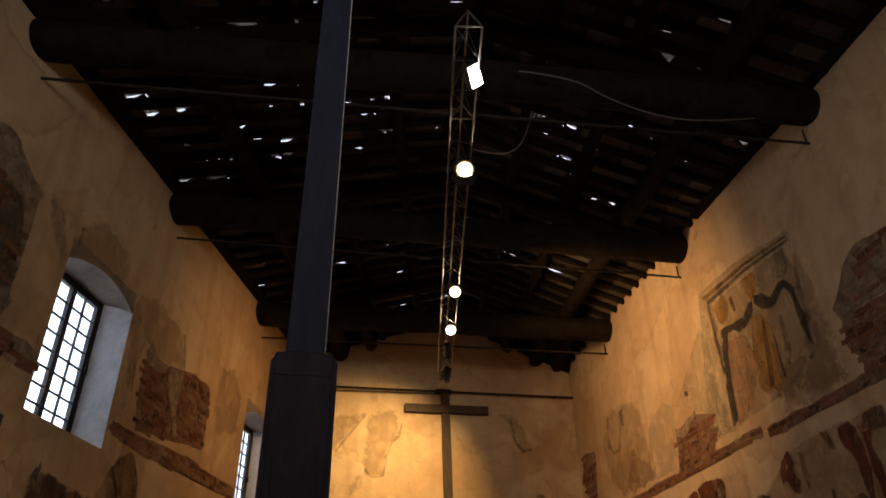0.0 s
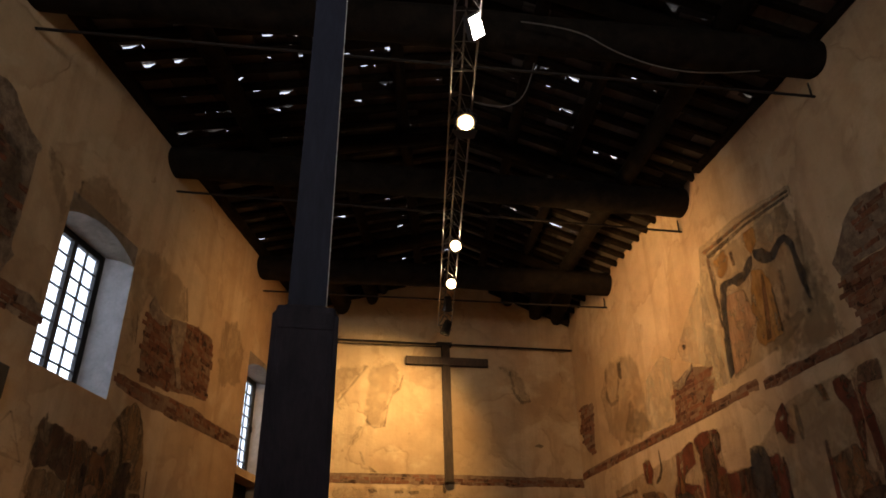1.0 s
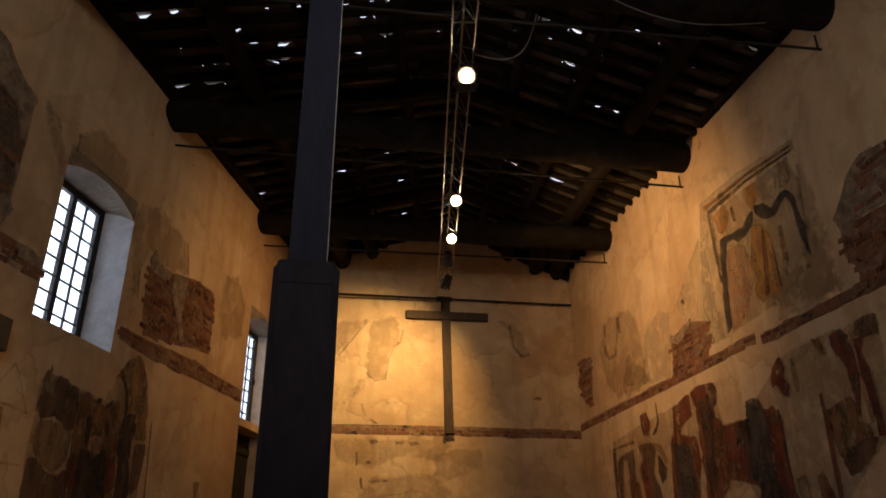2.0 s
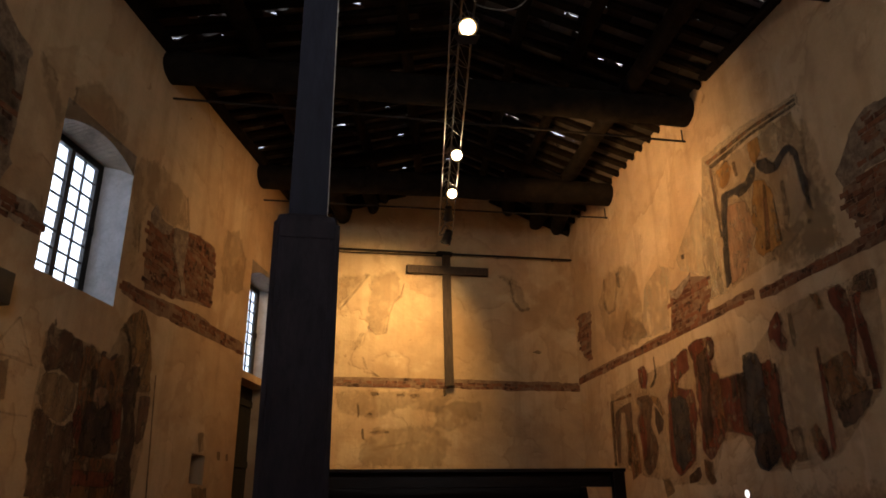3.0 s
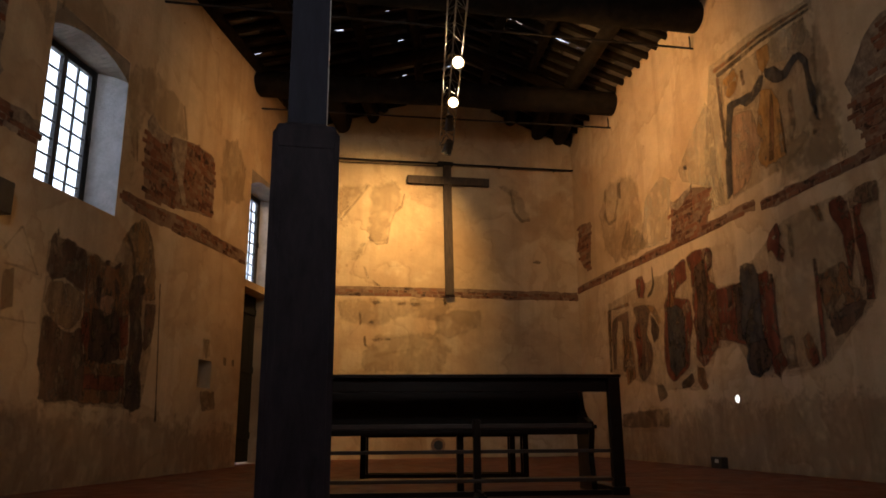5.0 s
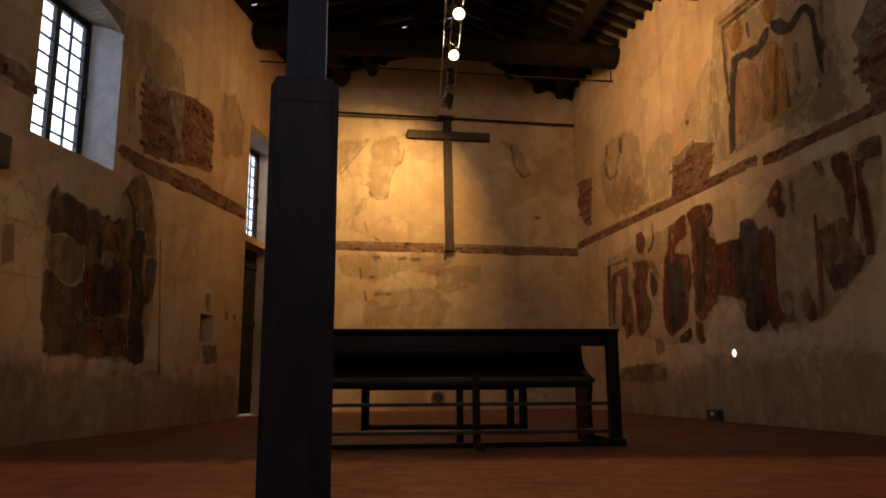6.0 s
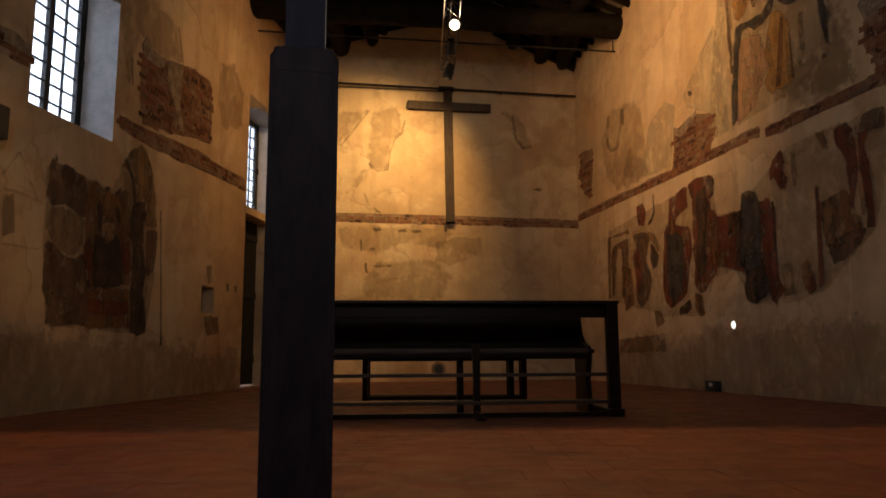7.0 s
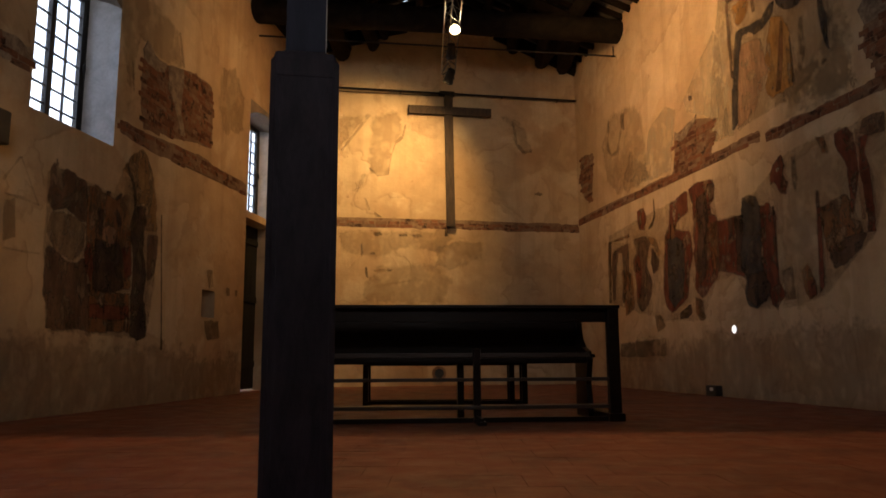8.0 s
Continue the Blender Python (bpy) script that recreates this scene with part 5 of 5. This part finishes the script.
def barn_door(at, floor_y, label):
    """The flap behind a lamp that cuts its light off in a straight line across the floor."""
    thing = empty("barn_door", label, "lamp flap")
    d = Vector((0, floor_y - at[1], -at[2])).normalized()
    n = Vector((0, -d.z, d.y))
    e = Vector(at) + d * 0.15
    bm = bmesh.new()
    q = [e + Vector((-0.16, -0.006, 0)), e + Vector((0.13, 0, 0)), e + Vector((0.09, 0, 0)) + n * 0.13, e + Vector((-0.09, 0, 0)) + n * 0.13]
    f = [bm.verts.new(v) for v in q]
    g = [bm.verts.new(v - d * 0.003) for v in q]
    bm.faces.new(f)
    bm.faces.new(g[::-1])
    for i in range(4):
        j = (i + 1) % 4
        bm.faces.new((f[i], f[j], g[j], g[i]))
    part("flap", bm, BLACKMETAL, thing)
    part("hinge_arm", rodded(e + n * 0.12 - d * 0.002, (at[0], at[1] + 0.24, at[2] + 0.10), 0.006, seg=6), BLACKMETAL, thing)


barn_door((0.30, 6.36, 5.54), 5.45, "small black metal flap behind the lit lamp")


def flood():
    thing = empty("flood_light", "lit white rectangular floodlight clamped under the truss", "floodlight", "lamps on the truss")
    thing.matrix_world = look((0.385, 5.17, 5.74), (2.4, 3.6, 4.0), -55)
    part("housing", boxed(-0.085, 0.085, -0.12, 0.12, 0.005, 0.08, bevel=0.012), BLACKMETAL, thing)
    part("glowing_front", boxed(-0.07, 0.07, -0.105, 0.105, -0.004, 0.012, bevel=0.004), FLOODGLOW, thing)
    bm = rodded((0.0, 0.08, 0.06), (0.0, 0.20, 0.10), 0.010, seg=6)
    part("bracket", bm, IRON, thing)


flood()


def cable(name, pts, r, label, material=CABLE):
    cu = bpy.data.curves.new(name, "CURVE")
    cu.dimensions, cu.bevel_depth, cu.bevel_resolution = "3D", r, 2
    sp = cu.splines.new("NURBS")
    sp.points.add(len(pts) - 1)
    for p, co in zip(sp.points, pts):
        p.co = (*co, 1)
    sp.use_endpoint_u, sp.order_u = True, 3
    cu.materials.append(material)
    return tagged(new(name, cu), label, "cable")


cable("power_cable", [(0.40, 6.38, 5.82), (0.58, 6.45, 5.80), (0.85, 6.42, 5.78), (1.02, 6.33, 5.95), (1.10, 6.30, 6.30)], 0.008, "thin grey cable looping from the truss to a beam")
cable("power_cable", [(0.90, 5.72, 6.36), (1.5, 5.80, 6.34), (1.9, 5.95, 6.14), (2.5, 6.10, 6.00), (3.1, 6.18, 6.00), (3.7, 6.40, 6.24)], 0.008, "thin grey cable sagging beside a roof beam")

# ---- pews ----


def pew():
    thing = empty("church_pew", "dark polished wooden pew with a book rest and kneeler", "pew")
    thing.matrix_world = pose(0.125, 6.24, 0, 0, 0, 5.0)
    x0, x1, y = -1.40, 1.40, 0.0
    part("book_rest", boxed(x0, x1, y - 0.03, y + 0.20, 0.965, 0.995, bevel=0.006), PEWWOOD, thing)
    part("front_panel", boxed(x0 + 0.04, x1 - 0.09, y + 0.06, y + 0.085, 0.85, 0.965, bevel=0.004), PEWWOOD, thing)
    for x in (x0 + 0.02, x1 - 0.11):
        bm = bmesh.new()
        box(bm, x, x + 0.10, y - 0.02, y + 0.06, 0.0, 0.966, bevel=0.006)
        box(bm, x - 0.02, x + 0.12, y - 0.05, y + 0.75, 0.0, 0.07, bevel=0.008)
        part("end_post", bm, PEWWOOD, thing)
    for x in (0.115, ):
        bm = bmesh.new()
        box(bm, x, x + 0.06, y - 0.01, y + 0.05, 0.03, 0.62, bevel=0.005)
        box(bm, x - 0.005, x + 0.065, y - 0.30, y + 0.10, 0.0, 0.035, bevel=0.006)
        part("middle_post", bm, PEWWOOD, thing)
    part("foot_brace", boxed(0.13, 0.16, y - 0.30, y + 0.02, 0.035, 0.060, bevel=0.004), PEWWOOD, thing)
    part("seat_leg", boxed(0.02, 0.08, y + 0.42, y + 0.50, 0.0, 0.54, bevel=0.006), PEWWOOD, thing)
    part("seat_apron", boxed(x0 + 0.06, x1 - 0.18, y + 0.36, y + 0.385, 0.49, 0.54, bevel=0.003), PEWWOOD, thing)
    part("stretcher", boxed(x0 + 0.05, x1 - 0.06, y, y + 0.04, 0.345, 0.375, bevel=0.005), PEWWORN_GLINT, thing)
    part("kneeler", boxed(x0 + 0.05, x1 - 0.12, y - 0.04, y + 0.16, 0.115, 0.145, bevel=0.006), PEWWORN_GLINT, thing)
    part("bottom_rail", boxed(x0 + 0.05, x1 - 0.05, y, y + 0.05, 0.0, 0.045, bevel=0.004), PEWWOOD, thing)
    part("seat_rail", boxed(x0 + 0.05, x1 - 0.24, y + 0.10, y + 0.15, 0.545, 0.585, bevel=0.005), PEWWORN_GLINT, thing)
    part("seat", boxed(x0 + 0.03, x1 - 0.12, y + 0.35, y + 0.75, 0.54, 0.575, bevel=0.008), PEWWOOD, thing)
    part("backrest", boxed(x0 + 0.05, x1 - 0.14, y + 0.72, y + 0.75, 0.54, 0.985, bevel=0.006), PEWWOOD, thing)
    for x in (x0 + 0.05, x1 - 0.20):
        bm = bmesh.new()
        prof = [(0.33, 0.0), (0.74, 0.0), (0.78, 0.95), (0.70, 0.95), (0.62, 0.72), (0.52, 0.64), (0.36, 0.60), (0.33, 0.52), (0.40, 0.30)]
        f = [bm.verts.new((x, y + a, b)) for a, b in prof]
        g = [bm.verts.new((x + 0.05, y + a, b)) for a, b in prof]
        bm.faces.new(f)
        bm.faces.new(g[::-1])
        for i in range(len(f)):
            j = (i + 1) % len(f)
            bm.faces.new((f[i], f[j], g[j], g[i]))
        part("bench_end", bm, PEWWOOD, thing)
    return thing


pew()


def bench():
    thing = empty("wooden_bench", "plain dark wooden bench standing behind the pew", "bench")
    x0, x1, y = -0.90, 0.90, 8.0
    part("seat", boxed(x0 - 0.03, x1 + 0.03, y - 0.05, y + 0.33, 0.51, 0.55, bevel=0.006), PEWWOOD, thing)
    part("apron", boxed(x0 + 0.06, x1 - 0.06, y, y + 0.025, 0.46, 0.51, bevel=0.003), PEWWOOD, thing)
    for x in (x0 + 0.03, 0.72, x1 - 0.04):
        for dy in (0.0, 0.24):
            part("leg", boxed(x - 0.03, x + 0.03, y + dy, y + dy + 0.055, 0.0, 0.51, bevel=0.004), PEWWOOD, thing)
    for dy in (0.005, 0.245):
        part("stretcher", boxed(x0 + 0.05, x1 - 0.05, y + dy, y + dy + 0.04, 0.045, 0.085, bevel=0.004), PEWWOOD, thing)


bench()

# ---- small things on the walls ----
thing = empty("cable_box", "small black box with a white label low on the wall", "junction box")
thing.matrix_world = wm("R", 10.22, 0.0, 0.0)
part("case", boxed(-0.13, 0.13, -0.10, 0.0, 0.0, 0.15, bevel=0.012), BLACKMETAL, thing)
part("label_plate", boxed(-0.06, 0.02, -0.104, -0.098, 0.075, 0.12), WHITE, thing)
thing = empty("wall_speaker", "small black loudspeaker box on the wall", "loudspeaker")
thing.matrix_world = wm("L", 6.18, 2.42, 0.0)
part("case", boxed(-0.22, 0.02, -0.16, -0.02, 0.0, 0.30, bevel=0.012), BLACKMETAL, thing)
part("bracket", boxed(-0.12, -0.08, -0.03, 0.0, 0.12, 0.18), IRON, thing)
# Glowing disc set on the wall as a bright white spot; no hole is cut.
thing = empty("wall_glow_disc", "small round white glowing disc on the wall", "vent")
thing.matrix_world = wm("R", 9.73, 0.90, 0.0)
part("glow_disc", rodded((0, -0.004, 0), (0, 0.02, 0), 0.055, seg=24), GLOWDISC, thing)
bm = bmesh.new()
for i in range(24):
    a, b = 2 * math.pi * i / 24, 2 * math.pi * (i + 1) / 24
    rod(bm, (math.cos(a) * 0.06, -0.004, math.sin(a) * 0.06), (math.cos(b) * 0.06, -0.004, math.sin(b) * 0.06), 0.006, seg=5)
part("rim", bm, MORTAR, thing)
thing = empty("wall_pipe", "round dark pipe end low on the end wall", "pipe")
thing.matrix_world = wm("B", -0.13, 0.24, 0.0)
part("collar", rodded((0, -0.03, 0), (0, 0.0, 0), 0.14, seg=20), MORTAR, thing)
part("pipe", rodded((0, -0.05, 0), (0, -0.028, 0), 0.09, seg=20), BLACKMETAL, thing)

# ---- floor tiles ----


def tiles(parent, x0, x1, y0, y1, top, inside_of, limit):
    tx, ty = 0.30, 0.30
    r = random.Random(9)
    metas = []
    for i in range(5):
        bm = boxed(-tx / 2 + 0.0012, tx / 2 - 0.0012, -ty / 2 + 0.0012, ty / 2 - 0.0012, -0.012, 0.0)
        for v in bm.verts:
            v.co += Vector((r.uniform(-1, 1), r.uniform(-1, 1), 0)) * 0.0012
        me = bpy.data.meshes.new("floor_tile")
        bm.to_mesh(me)
        bm.free()
        me.materials.append(TILE)
        metas.append(me)
    n = 0
    rest = bmesh.new()
    ny, nx = int((y1 - y0) / ty), int((x1 - x0) / tx) + 2
    for k in range(ny):
        for i in range(nx):
            x, y = x0 + (i + (0.5 if k % 2 else 0.0)) * tx, y1 - (k + 0.5) * ty
            if not inside_of(x, y):
                continue
            m = pose(x, y, top + r.uniform(-1, 1) * 0.0004, r.uniform(-0.08, 0.08), r.uniform(-0.08, 0.08), r.uniform(-0.4, 0.4))
            if n < limit:
                ob = new("floor_tile", metas[n % 5])
                ob.parent = parent
                ob.matrix_world = m
                n += 1
            else:
                box(rest, -tx / 2 + 0.0012, tx / 2 - 0.0012, -ty / 2 + 0.0012, ty / 2 - 0.0012, -0.012, 0.0, m)
    if len(rest.verts):
        tagged(finish("tile_field", rest, TILE, parent), kind="stuff")
    else:
        rest.free()


def near_part(x, y):
    return left_x(y) + 0.12 < x < right_x(y) - 0.12


def far_part(x, y):
    return left_x(y) + 0.1 < x < right_x(y) - 0.1 and y < back_y(x) - 0.1


tiles(FLOOR, -4.6, 5.0, 2.3, 5.3, 0.004, near_part, 295)
tiles(FLOOR, -4.6, 5.0, 5.3, 15.2, 0.004, far_part, 0)
